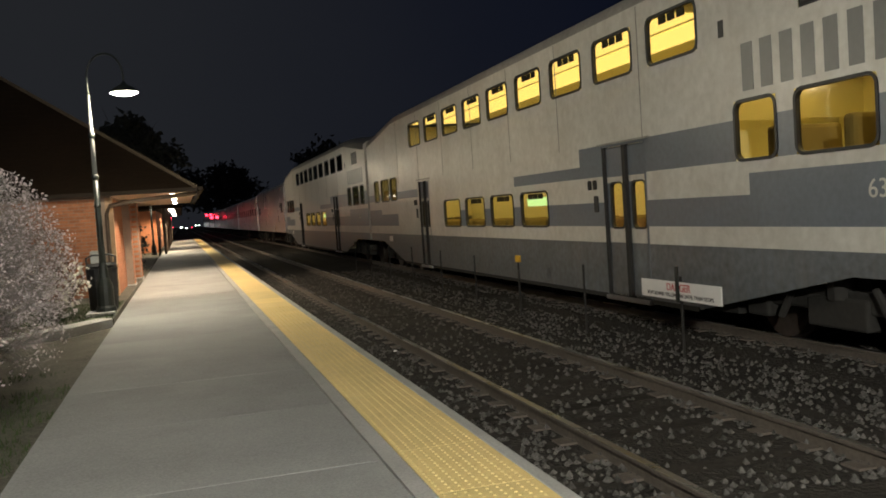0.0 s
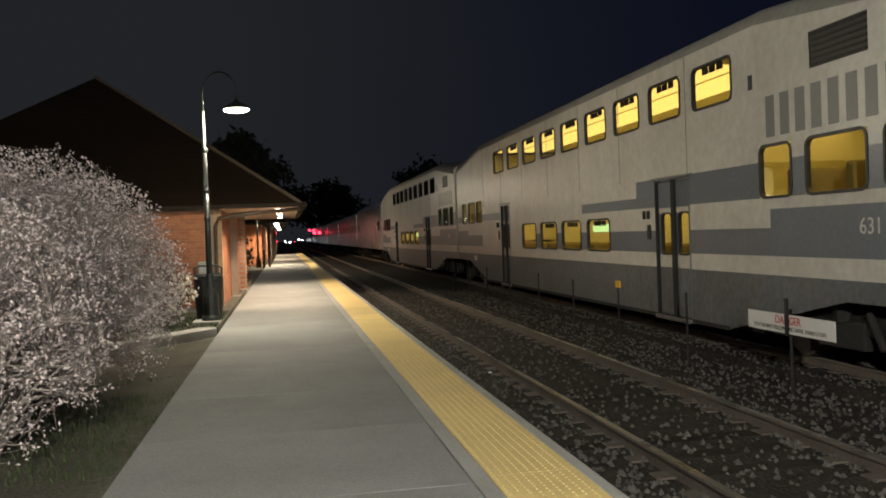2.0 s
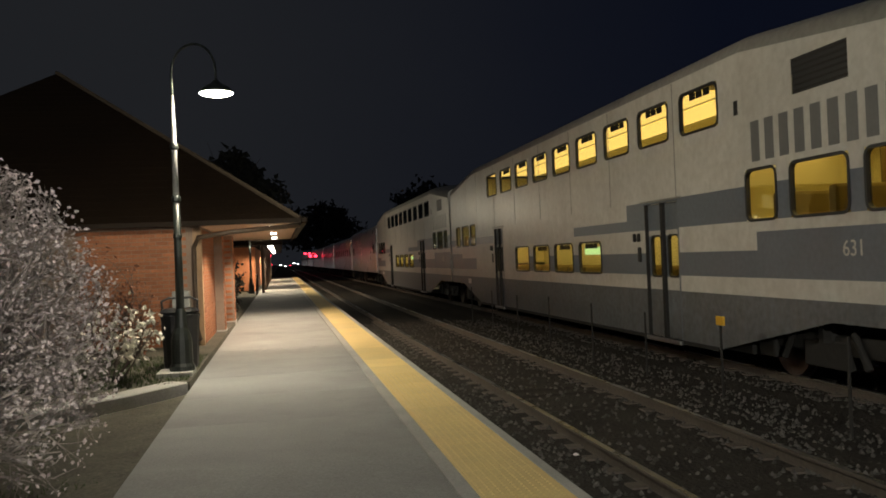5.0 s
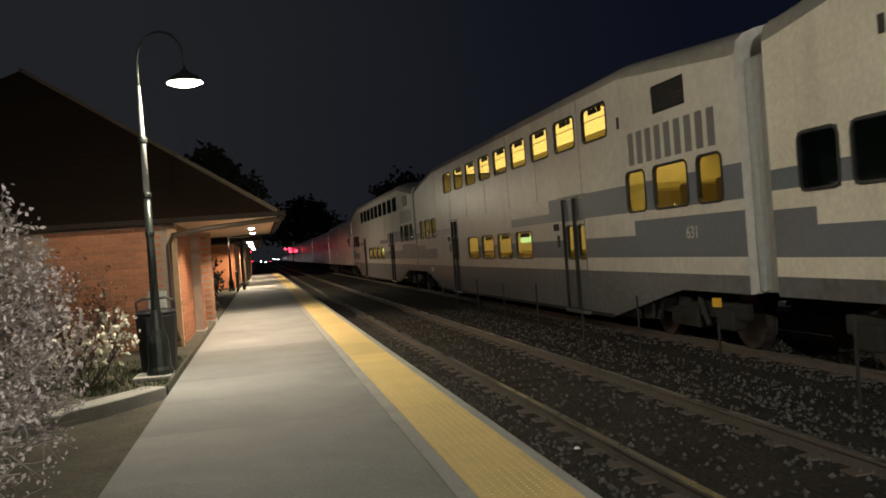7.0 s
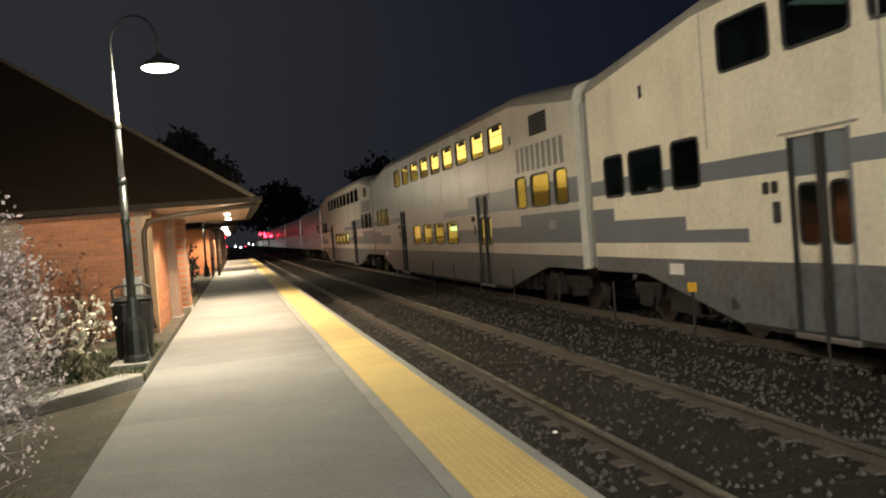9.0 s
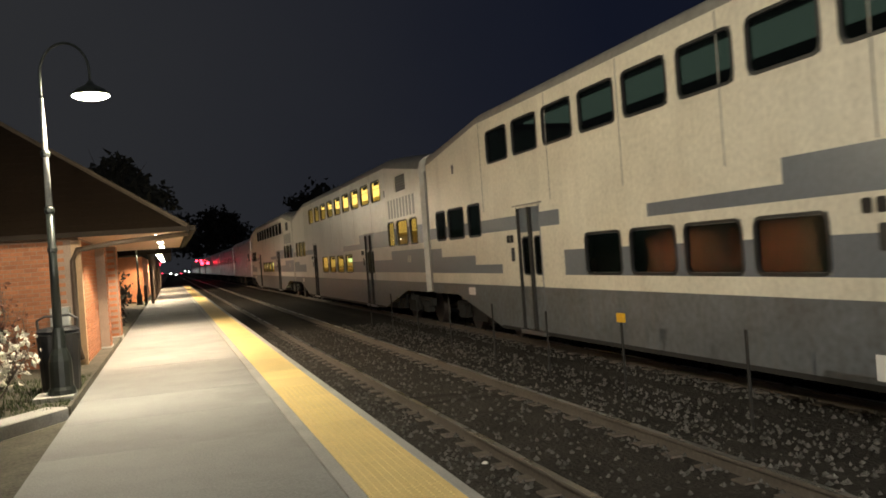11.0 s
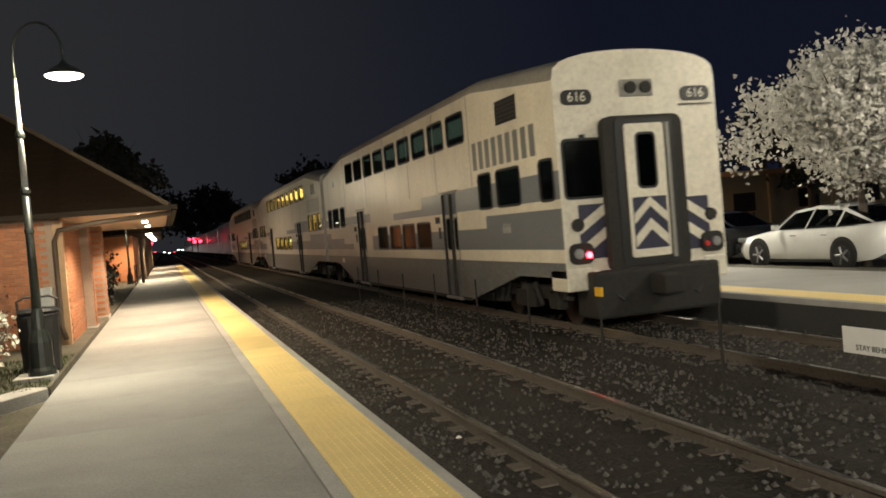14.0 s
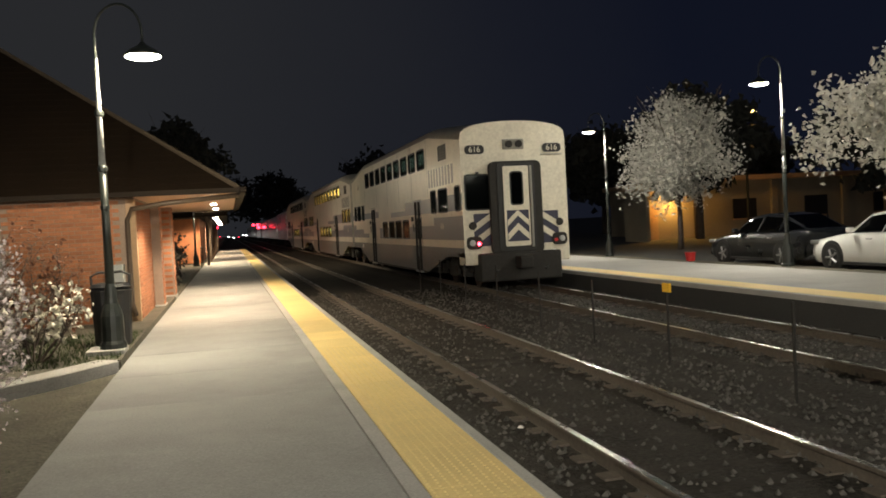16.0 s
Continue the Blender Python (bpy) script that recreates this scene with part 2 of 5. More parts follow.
TYRE = material("tyre_rubber", (0.018, 0.018, 0.018), 0.8, vary=0.3, grain=30, patch=4, bump=0.1)
RIM = material("alloy_rim", (0.42, 0.42, 0.43), 0.35, metal=0.8, vary=0.2, grain=10, patch=4, bump=0)
AUTO_GLASS = glass("car_window", (0.30, 0.33, 0.33), 0.03, 0.5)
BEIGE = material("beige_rendered_wall", (0.34, 0.28, 0.20), 0.85, vary=0.2, grain=12, patch=0.7, bump=0.1)
GREY_PAVE = material("far_platform_concrete", (0.42, 0.41, 0.39), 0.8, vary=0.25, grain=40, patch=0.8, bump=0.2)


# ---- mesh helpers ----
def mesh_of(name, verts, faces, mats, index=None, smooth=False):
    me = bpy.data.meshes.new(name)
    me.from_pydata(verts, [], faces)
    for m in mats:
        me.materials.append(m)
    if index is not None:
        me.polygons.foreach_set("material_index", index)
    if smooth:
        me.polygons.foreach_set("use_smooth", [True] * len(faces))
    me.update()
    return me


def part(name, bm, mat, parent=None, label="", smooth=False):
    """One bmesh as one mesh object under a thing or a part."""
    me = bpy.data.meshes.new(name)
    bmesh.ops.recalc_face_normals(bm, faces=bm.faces)
    if smooth:
        for f in bm.faces:
            f.smooth = True
    bm.to_mesh(me)
    bm.free()
    for m in mat if isinstance(mat, (list, tuple)) else [mat]:
        me.materials.append(m)
    ob = new(name, me)
    ob.parent = parent
    return tagged(ob, label)


def held(name, me, parent, label=""):
    ob = new(name, me)
    ob.parent = parent
    return tagged(ob, label)


def thing(name, x, y, z, label, category, group="", kind=""):
    ob = new(name)
    ob.matrix_basis = pose(x, y, z)
    return tagged(ob, label, category, group, kind)


def box(bm, x0, x1, y0, y1, z0, z1, bevel=0.0, mi=0):
    r = bmesh.ops.create_cube(bm, size=1)
    vs = r["verts"]
    bmesh.ops.scale(bm, vec=(abs(x1 - x0), abs(y1 - y0), abs(z1 - z0)), verts=vs)
    bmesh.ops.translate(bm, vec=((x0 + x1) / 2, (y0 + y1) / 2, (z0 + z1) / 2), verts=vs)
    fs = {f for v in vs for f in v.link_faces}
    for f in fs:
        f.material_index = mi
    if bevel:
        es = list({e for v in vs for e in v.link_edges})
        bmesh.ops.bevel(bm, geom=es, offset=bevel, segments=2, affect="EDGES", profile=0.5)
    return bm


def B(*a, **k):
    return box(bmesh.new(), *a, **k)


def cyl(bm, c0, c1, r0, r1, n=12, caps=True):
    """A tapered tube from c0 to c1."""
    a, b = Vector(c0), Vector(c1)
    d = b - a
    r = bmesh.ops.create_cone(bm, cap_ends=caps, segments=n, radius1=r0, radius2=r1, depth=d.length)
    q = d.to_track_quat("Z", "Y").to_matrix().to_4x4()
    bmesh.ops.transform(bm, matrix=Matrix.Translation((a + b) / 2) @ q, verts=r["verts"])
    return bm


def Cy(*a, **k):
    return cyl(bmesh.new(), *a, **k)


def lathe(bm, prof, n=16, at=(0, 0, 0)):
    """A turned shape: prof is (radius, height) from the bottom up."""
    rings = []
    for r, z in prof:
        rings.append([bm.verts.new((at[0] + r * math.cos(2 * math.pi * k / n), at[1] + r * math.sin(2 * math.pi * k / n), at[2] + z)) for k in range(n)])
    for a, b in zip(rings, rings[1:]):
        for k in range(n):
            bm.faces.new((a[k], a[(k + 1) % n], b[(k + 1) % n], b[k]))
    bm.faces.new(rings[0][::-1])
    bm.faces.new(rings[-1])
    return bm


def tube(bm, pts, r, n=8, r_end=None):
    """A bent pipe along pts."""
    pts = [Vector(q) for q in pts]
    rings = []
    for i, q in enumerate(pts):
        d = (pts[min(i + 1, len(pts) - 1)] - pts[max(i - 1, 0)]).normalized()
        u = d.orthogonal().normalized() if i == 0 else (rings_u - d * rings_u.dot(d)).normalized()
        rings_u = u
        v = d.cross(u)
        rr = r if r_end is None else r + (r_end - r) * i / (len(pts) - 1)
        rings.append([bm.verts.new(q + rr * (math.cos(2 * math.pi * k / n) * u + math.sin(2 * math.pi * k / n) * v)) for k in range(n)])
    for a, b in zip(rings, rings[1:]):
        for k in range(n):
            bm.faces.new((a[k], a[(k + 1) % n], b[(k + 1) % n], b[k]))
    bm.faces.new(rings[0][::-1])
    bm.faces.new(rings[-1])
    return bm


def round_rect(w, h, r, n=4):
    pts = []
    for cx, cy, a0 in ((w / 2 - r, h / 2 - r, 0), (-w / 2 + r, h / 2 - r, 90), (-w / 2 + r, -h / 2 + r, 180), (w / 2 - r, -h / 2 + r, 270)):
        for k in range(n + 1):
            a = radians(a0 + 90 * k / n)
            pts.append((cx + r * math.cos(a), cy + r * math.sin(a)))
    return pts


def ring_x(bm, x, yc, zc, w, h, t, r, depth, outer=0.0):
    """A rounded window ring in a wall across x: opening w by h, band t wide, square outer corners when outer is 0."""
    a = round_rect(w, h, r)
    b = round_rect(w + 2 * t, h + 2 * t, r + t)
    n = len(a)
    va = [bm.verts.new((x - depth, yc + p[0], zc + p[1])) for p in a]
    vb = [bm.verts.new((x - depth, yc + p[0], zc + p[1])) for p in b]
    vi = [bm.verts.new((x + 0.05, yc + p[0], zc + p[1])) for p in a]
    vo = [bm.verts.new((x + 0.0, yc + p[0], zc + p[1])) for p in b]
    for k in range(n):
        j = (k + 1) % n
        bm.faces.new((va[k], va[j], vb[j], vb[k]))
        bm.faces.new((vi[k], vi[j], va[j], va[k]))
        bm.faces.new((vb[k], vb[j], vo[j], vo[k]))
    return bm


def plate_x(bm, x, yc, zc, w, h, r, depth=0.01):
    """A rounded plate facing -x."""
    a = round_rect(w, h, r)
    f = [bm.verts.new((x - depth, yc + p[0], zc + p[1])) for p in a]
    g = [bm.verts.new((x, yc + p[0], zc + p[1])) for p in a]
    bm.faces.new(f)
    bm.faces.new(g[::-1])
    for k in range(len(a)):
        j = (k + 1) % len(a)
        bm.faces.new((g[k], g[j], f[j], f[k]))
    return bm


def plate_y(bm, y, xc, zc, w, h, r, depth=0.01):
    """A rounded plate facing -y."""
    a = round_rect(w, h, r)
    f = [bm.verts.new((xc + p[0], y - depth, zc + p[1])) for p in a]
    g = [bm.verts.new((xc + p[0], y, zc + p[1])) for p in a]
    bm.faces.new(f)
    bm.faces.new(g[::-1])
    for k in range(len(a)):
        j = (k + 1) % len(a)
        bm.faces.new((g[k], g[j], f[j], f[k]))
    return bm


def text(name, words, size, m, mat, parent, label=""):
    """Lettering turned into a thin mesh."""
    cu = bpy.data.curves.new(name, "FONT")
    cu.body, cu.size, cu.extrude, cu.align_x, cu.align_y = words, size, 0.002, "CENTER", "CENTER"
    tmp = new(name, cu)
    dg = bpy.context.evaluated_depsgraph_get()
    me = bpy.data.meshes.new_from_object(tmp.evaluated_get(dg))
    bpy.data.objects.remove(tmp)
    me.materials.clear()
    me.materials.append(mat)
    ob = new(name, me)
    ob.parent = parent
    ob.matrix_basis = m
    return tagged(ob, label)


# ---- ground, platforms, tracks ----
def ground():
    prof = [(-320, -0.06), (-3.4, -0.06), (-3.04, -0.05), (-3.03, -0.5), (0.0, -0.50), (0.25, -0.47), (0.5, -0.446), (3.15, -0.446), (3.5, -0.50), (4.3, -0.50),
            (4.6, -0.446), (7.25, -0.446), (7.5, -0.50), (7.75, -0.52), (7.76, -0.10), (330, -0.10)]
    ys = [-60, -20, 0, 6, 12, 18, 24, 40, 80, 200, 700]
    vs = [(x, y, z) for y in ys for x, z in prof]
    n = len(prof)
    fs, mi = [], []
    for j in range(len(ys) - 1):
        for i in range(n - 1):
            fs.append((j * n + i, j * n + i + 1, (j + 1) * n + i + 1, (j + 1) * n + i))
            mi.append(0 if i < 3 else 1 if i < 13 else 2)
    ob = new("ground", mesh_of("ground", vs, fs, [GRASS_SOIL, BALLAST, ASPHALT], mi))
    return tagged(ob, "dark ground of thin grass, track ballast and parking asphalt", "ground", kind="structure")


ground()


def ballast_stones():
    """Loose stones on the track bed, one joined mesh."""
    rng = np.random.default_rng(4)
    base = np.array([(1, 0, 0), (-1, 0, 0), (0, 1, 0), (0, -1, 0), (0, 0, 1), (0, 0, -1)], float)
    tri = [(0, 2, 4), (2, 1, 4), (1, 3, 4), (3, 0, 4), (2, 0, 5), (1, 2, 5), (3, 1, 5), (0, 3, 5)]
    vs, fs = [], []
    for k in range(15000):
        y = 0.5 + 26 * rng.random() ** 1.5
        x = 0.05 + 7.6 * rng.random()
        if 0.9 < x < 1.25 and rng.random() < 0.5 or 1.3 < x < 2.4 and rng.random() < 0.6:
            continue
        r = 0.014 + 0.022 * rng.random()
        q = base * r * (0.6 + 0.7 * rng.random((6, 1)))
        a = rng.random() * 6.28
        c, s = math.cos(a), math.sin(a)
        z = -0.446 if 0.5 < x < 3.15 or 4.6 < x < 7.25 else -0.495
        o = len(vs)
        vs += [(x + p[0] * c - p[1] * s, y + p[0] * s + p[1] * c, z + r * 0.4 + p[2]) for p in q]
        fs += [tuple(o + i for i in t) for t in tri]
    ob = new("ballast_stones", mesh_of("ballast_stones", vs, fs, [STONE]))
    tagged(ob, "loose grey crushed stone over the track bed", "ballast", kind="stuff")


ballast_stones()


def rail_mesh(y0, y1):
    prof = [(-0.07, -0.17), (-0.07, -0.155), (-0.012, -0.135), (-0.012, -0.045), (-0.036, -0.032), (-0.036, -0.006), (-0.030, 0.0),
            (0.030, 0.0), (0.036, -0.006), (0.036, -0.032), (0.012, -0.045), (0.012, -0.135), (0.07, -0.155), (0.07, -0.17)]
    n = len(prof)
    vs = [(x, y, z) for y in (y0, y1) for x, z in prof]
    fs = [(i, (i + 1) % n, n + (i + 1) % n, n + i) for i in range(n)]
    mi = [1 if i == 6 else 0 for i in range(n)]
    return mesh_of("rail", vs, fs, [RAIL_SIDE, RAIL_TOP], mi)


def track(name, xc, label):
    root = thing(name, xc, 0, RAIL, label, "railway track", kind="structure")
    rail = rail_mesh(-40, 420)
    for sx in (-0.7525, 0.7525):
        held("rail", rail, root, "steel rail with a polished running surface").matrix_basis = pose(sx, 0, 0)
    bm = bmesh.new()
    box(bm, -1.3, 1.3, -0.115, 0.115, -0.30, -0.134, bevel=0.012)
    tie = bpy.data.meshes.new("tie")
    bm.to_mesh(tie)
    bm.free()
    tie.materials.append(TIE)
    plate = B(-0.16, 0.16, -0.09, 0.09, -0.137, -0.118)
    pm = bpy.data.meshes.new("tie_plate")
    plate.to_mesh(pm)
    plate.free()
    pm.materials.append(RAIL_SIDE)
    rnd = random.Random(3)
    for k in range(130):
        t = held("tie", tie, root)
        t.matrix_basis = pose(rnd.uniform(-0.04, 0.04), -4 + k * 0.53 + rnd.uniform(-0.03, 0.03), rnd.uniform(-0.012, 0.004), 0, 0, rnd.uniform(-1, 1))
        if k < 60:
            for sx in (-0.7525, 0.7525):
                held("tie_plate", pm, root).matrix_basis = pose(sx, -4 + k * 0.53, 0)
    return root


track("track_near", 1.076 + 0.7525, "empty railway track with rusty rails beside the platform")
track("track_far", TRACK, "railway track under the passing train")


def platform():
    root = thing("platform", 0, 0, 0, "long grey concrete station platform with a yellow tactile edge", "platform", kind="structure")
    part("foundation", B(-3.06, -0.02, -30, 95, -0.52, -0.13), CONCRETE_EDGE, root)
    part("edge_strip", B(-0.094, 0.0, -30, 95, -0.13, 0.0, bevel=0.012), CONCRETE_EDGE, root, "worn pale concrete nosing")
    part("inner_strip", B(-0.785, -0.672, -30, 95, -0.13, -0.004), CONCRETE_EDGE, root, "pale concrete band beside the yellow strip")
    part("bed_strip", B(-0.672, -0.094, -30, 95, -0.13, -0.012), CONCRETE_EDGE, root)
    bm = bmesh.new()
    box(bm, -3.06, -0.80, 0, 1.829, -0.13, 0.0, bevel=0.004)
    slab = bpy.data.meshes.new("slab")
    bm.to_mesh(slab)
    bm.free()
    slab.materials.append(CONCRETE)
    rnd = random.Random(8)
    for k in range(68):
        held("slab", slab, root).matrix_basis = pose(0, -30 + k * 1.832, rnd.uniform(-0.003, 0.0))
    bm = bmesh.new()
    box(bm, -0.668, -0.098, 0, 0.912, -0.011, 0.004, bevel=0.003)
    tile = bpy.data.meshes.new("tactile_tile")
    bm.to_mesh(tile)
    bm.free()
    tile.materials.append(YELLOW)
    for k in range(135):
        held("tactile_tile", tile, root).matrix_basis = pose(0, -28 + k * 0.914, 0)
    # raised domes
    vs, fs = [], []
    for j in range(230):
        y = -2.5 + j * 0.0605
        for i in range(9):
            x = -0.643 + i * 0.0605
            o = len(vs)
            for r, z in ((0.0115, 0.004), (0.0065, 0.009)):
                vs += [(x + r * math.cos(a), y + r * math.sin(a), z) for a in (0, 1.047, 2.094, 3.142, 4.189, 5.236)]
            fs += [(o + k, o + (k + 1) % 6, o + 6 + (k + 1) % 6, o + 6 + k) for k in range(6)] + [tuple(o + 6 + k for k in range(6))]
    d = held("tactile_domes", mesh_of("tactile_domes", vs, fs, [YELLOW]), root)
    tagged(d, "rows of small yellow warning domes", kind="stuff")
    return root


platform()


def far_platform():
    root = thing("far_platform", 0, 0, 0, "opposite concrete platform with a yellow edge line", "platform", kind="structure")
    part("slab", B(8.55, 11.6, -30, 95, -0.50, 0.0, bevel=0.01), GREY_PAVE, root)
    part("nosing", B(7.78, 7.9, -30, 95, -0.52, 0.0, bevel=0.01), CONCRETE_EDGE, root)
    part("verge", B(11.62, 12.5, -30, 95, -0.12, -0.03), GRASS_SOIL, root, "thin grass verge behind the paving")
    part("yellow_edge", B(7.9, 8.55, -30, 95, -0.50, 0.003), YELLOW, root, "yellow tactile edge strip")


far_platform()


def kerb():
    """A raised kerb that runs back from the platform, round the planting bed."""
    root = thing("planting_bed", 0, 0, 0, "raised soil bed with thin grass behind a concrete kerb", "planting bed", kind="structure")
    pts = [(-3.075, 11.1), (-3.6, 10.3), (-4.4, 9.35), (-6.0, 7.9), (-9.0, 6.2)]
    bm = bmesh.new()
    rows = []
    for i, (x, y) in enumerate(pts):
        a = Vector(pts[max(i - 1, 0)]).to_3d()
        b = Vector(pts[min(i + 1, len(pts) - 1)]).to_3d()
        d = (b - a).normalized()
        nrm = Vector((-d.y, d.x, 0)) * -1
        rows.append([bm.verts.new(Vector((x, y, 0)) + nrm * o + Vector((0, 0, z))) for o, z in ((0, -0.06), (0, 0.085), (0.02, 0.10), (0.30, 0.105), (0.32, 0.0))])
    for a, b in zip(rows, rows[1:]):
        for k in range(4):
            bm.faces.new((a[k], a[k + 1], b[k + 1], b[k]))
    bm.faces.new(rows[0])
    part("kerb", bm, KERB, root, "pale concrete kerb")
    bm = bmesh.new()
    vs = [bm.verts.new((x, y + 0.2, 0.085)) for x, y in pts] + [bm.verts.new((-9, 40, 0.085)), bm.verts.new((-3.07, 40, 0.085))]
    bm.faces.new(vs)
    part("soil", bm, GRASS_SOIL, root)
    part("soil_edge", B(-3.11, -3.064, 11.25, 40, -0.06, 0.087), GRASS_SOIL, root, "low soil edge along the platform")
    part("lamp_pad", B(-3.55, -3.08, 11.75, 12.3, 0.0, 0.15, bevel=0.01), KERB, root, "square concrete lamp footing")


kerb()


def grass_tufts():
    rng = np.random.default_rng(9)
    vs, fs = [], []
    for k in range(9000):
        if k < 4500:
            x, y, z = -3.1 - 2.2 * rng.random() ** 1.3, 0.2 + 6.5 * rng.random(), -0.06
            if noise.noise((x * 0.9, y * 0.9, 0)) < -0.05:
                continue
        else:
            x, y, z = -3.1 - 3.0 * rng.random(), 10.9 + 3.6 * rng.random(), 0.085
            if y < 11.3 - (x + 3.07) * -1.2:
                continue
        h, a = 0.03 + 0.05 * rng.random(), rng.random() * 6.28
        w = 0.006
        dx, dy = math.cos(a) * w, math.sin(a) * w
        lx, ly = rng.normal(0, 0.02, 2)
        o = len(vs)
        vs += [(x - dx, y - dy, z), (x + dx, y + dy, z), (x + lx, y + ly, z + h)]
        fs.append((o, o + 1, o + 2))
    tagged(new("grass", mesh_of("grass", vs, fs, [GRASS])), "patchy short grass beside the platform", "grass", kind="stuff")


grass_tufts()


# ---- platform lamps ----
def lamp_post(name, height=3.8, arm=0.62, turn=0.0):
    """A fluted base, a tapered shaft with collars, a gooseneck and a saucer luminaire. Built at the origin; the arm points to +x before the turn."""
    root = thing(name, 0, 0, 0, "black iron platform lamp post with gooseneck arm, lit white", "lamp post", "platform lamps")
    bm = lathe(bmesh.new(), [(0.17, 0), (0.17, 0.06), (0.145, 0.10), (0.14, 0.42), (0.12, 0.5), (0.085, 0.58), (0.07, 0.8), (0.06, 0.84)], 14)
    part("base", bm, POLE, root, smooth=False)
    h1 = height * 0.62
    part("lower_shaft", Cy((0, 0, 0.8), (0, 0, h1), 0.058, 0.046, 12), POLE, root, smooth=True)
    part("upper_shaft", Cy((0, 0, h1), (0, 0, height), 0.044, 0.022, 12), POLE_PALE, root, "upper shaft, lamplight painted on as a pale tone", smooth=True)
    for z, r in ((h1, 0.062), (height - 0.72 * height / 3.8, 0.058), (h1 - 0.5, 0.06)):
        part("collar", lathe(bmesh.new(), [(r * 0.8, z - 0.04), (r, z - 0.02), (r, z + 0.02), (r * 0.75, z + 0.05)], 12), POLE, root)
    pts = [(0, 0, height - 0.02)]
    for k in range(13):
        a = math.pi * k / 12
        pts.append((arm / 2 - math.cos(a) * arm / 2, 0, height + 0.30 + 0.38 * math.sin(a)))
    pts.append((arm, 0, height + 0.12))
    part("gooseneck", tube(bmesh.new(), pts, 0.017, 8), POLE, root, smooth=True)
    shade = part("shade", lathe(bmesh.new(), [(0.235, height - 0.01), (0.245, height + 0.0), (0.17, height + 0.07), (0.06, height + 0.13), (0.03, height + 0.17)], 20, (arm, 0, 0)), POLE, root, "saucer-shaped lamp shade", smooth=True)
    part("diffuser", lathe(bmesh.new(), [(0.09, height - 0.055), (0.18, height - 0.035), (0.225, height - 0.012)], 20, (arm, 0, 0)), LAMP_GLOW, root, "glowing white diffuser", smooth=True)
    return root


LAMPS = [(-3.23, 12.0, 0.15, 3.75, -16), (-3.24, -8.8, 0.0, 4.4, 0), (12.0, 19.3, 0.0, 4.62, 180), (12.0, 29.9, 0.0, 4.62, 180), (12.0, 8.7, 0.0, 4.62, 180), (12.0, -2.0, 0.0, 4.62, 180), (-3.4, 47.0, 0.0, 4.2, 0)]
for i, (x, y, z, h, turn) in enumerate(LAMPS):
    post = lamp_post("lamp_post", h)
    post.matrix_basis = pose(x, y, z, 0, 0, turn)
    li = bpy.data.lights.new("luminaire_light", "POINT")
    warm = (1.0, 0.87, 0.61) if x < 0 < y else (1.0, 0.95, 0.80)
    li.energy, li.color, li.shadow_soft_size = LAMP_W * (7.0 if y < 0 and x < 0 else 0.68 if x < 0 else 0.62), warm, 0.14
    lo = new("luminaire_light", li)
    a = radians(turn)
    lo.matrix_basis = pose(x + 0.62 * math.cos(a), y + 0.62 * math.sin(a), z + h - 0.08)


# ---- station building ----
EX, EY, EZ = -1.48, 16.1, 2.35   # eave corner


def bricks(parent, along, face, a0, a1, z0, z1, limit, sign=-1):
    bl, bh, j = 0.205, 0.062, 0.010
    bm = bmesh.new()
    box(bm, -bl / 2, bl / 2, -0.008, 0.008, -bh / 2, bh / 2, bevel=0.004)
    me = bpy.data.meshes.new("brick")
    bm.to_mesh(me)
    bm.free()
    me.materials.append(BRICK)
    n = 0
    rows = int((z1 - z0) / (bh + j))
    rnd = random.Random(5)
    vs, fs = [], []
    for r in range(rows):
        z = z0 + (r + 0.5) * (bh + j)
        off = (bl + j) / 2 if r % 2 else 0
        c = int((a1 - a0 - off) / (bl + j))
        for k in range(c):
            a = a0 + off + (k + 0.5) * (bl + j)
            d = rnd.uniform(-0.002, 0.003)
            if n < limit:
                ob = held("brick", me, parent)
                ob.matrix_basis = pose(a, face + d * sign, z) if along == "x" else pose(face + d, a, z, 0, 0, 90)
                n += 1
                continue
            o, hx, hy = len(vs), (bl / 2 if along == "x" else 0.008), (0.008 if along == "x" else bl / 2)
            cx, cy = (a, face + d * sign) if along == "x" else (face + d, a)
            vs += [(cx + u * hx, cy + v * hy, z + w * bh / 2) for w in (-1, 1) for u, v in ((-1, -1), (1, -1), (1, 1), (-1, 1))]
            fs += [tuple(o + k for k in q) for q in ((0, 1, 5, 4), (1, 2, 6, 5), (2, 3, 7, 6), (3, 0, 4, 7), (4, 5, 6, 7), (3, 2, 1, 0))]
    if vs:
        tagged(held("upper_brickwork", mesh_of("upper_brickwork", vs, fs, [BRICK]), parent, "upper courses of orange brick"), kind="stuff")


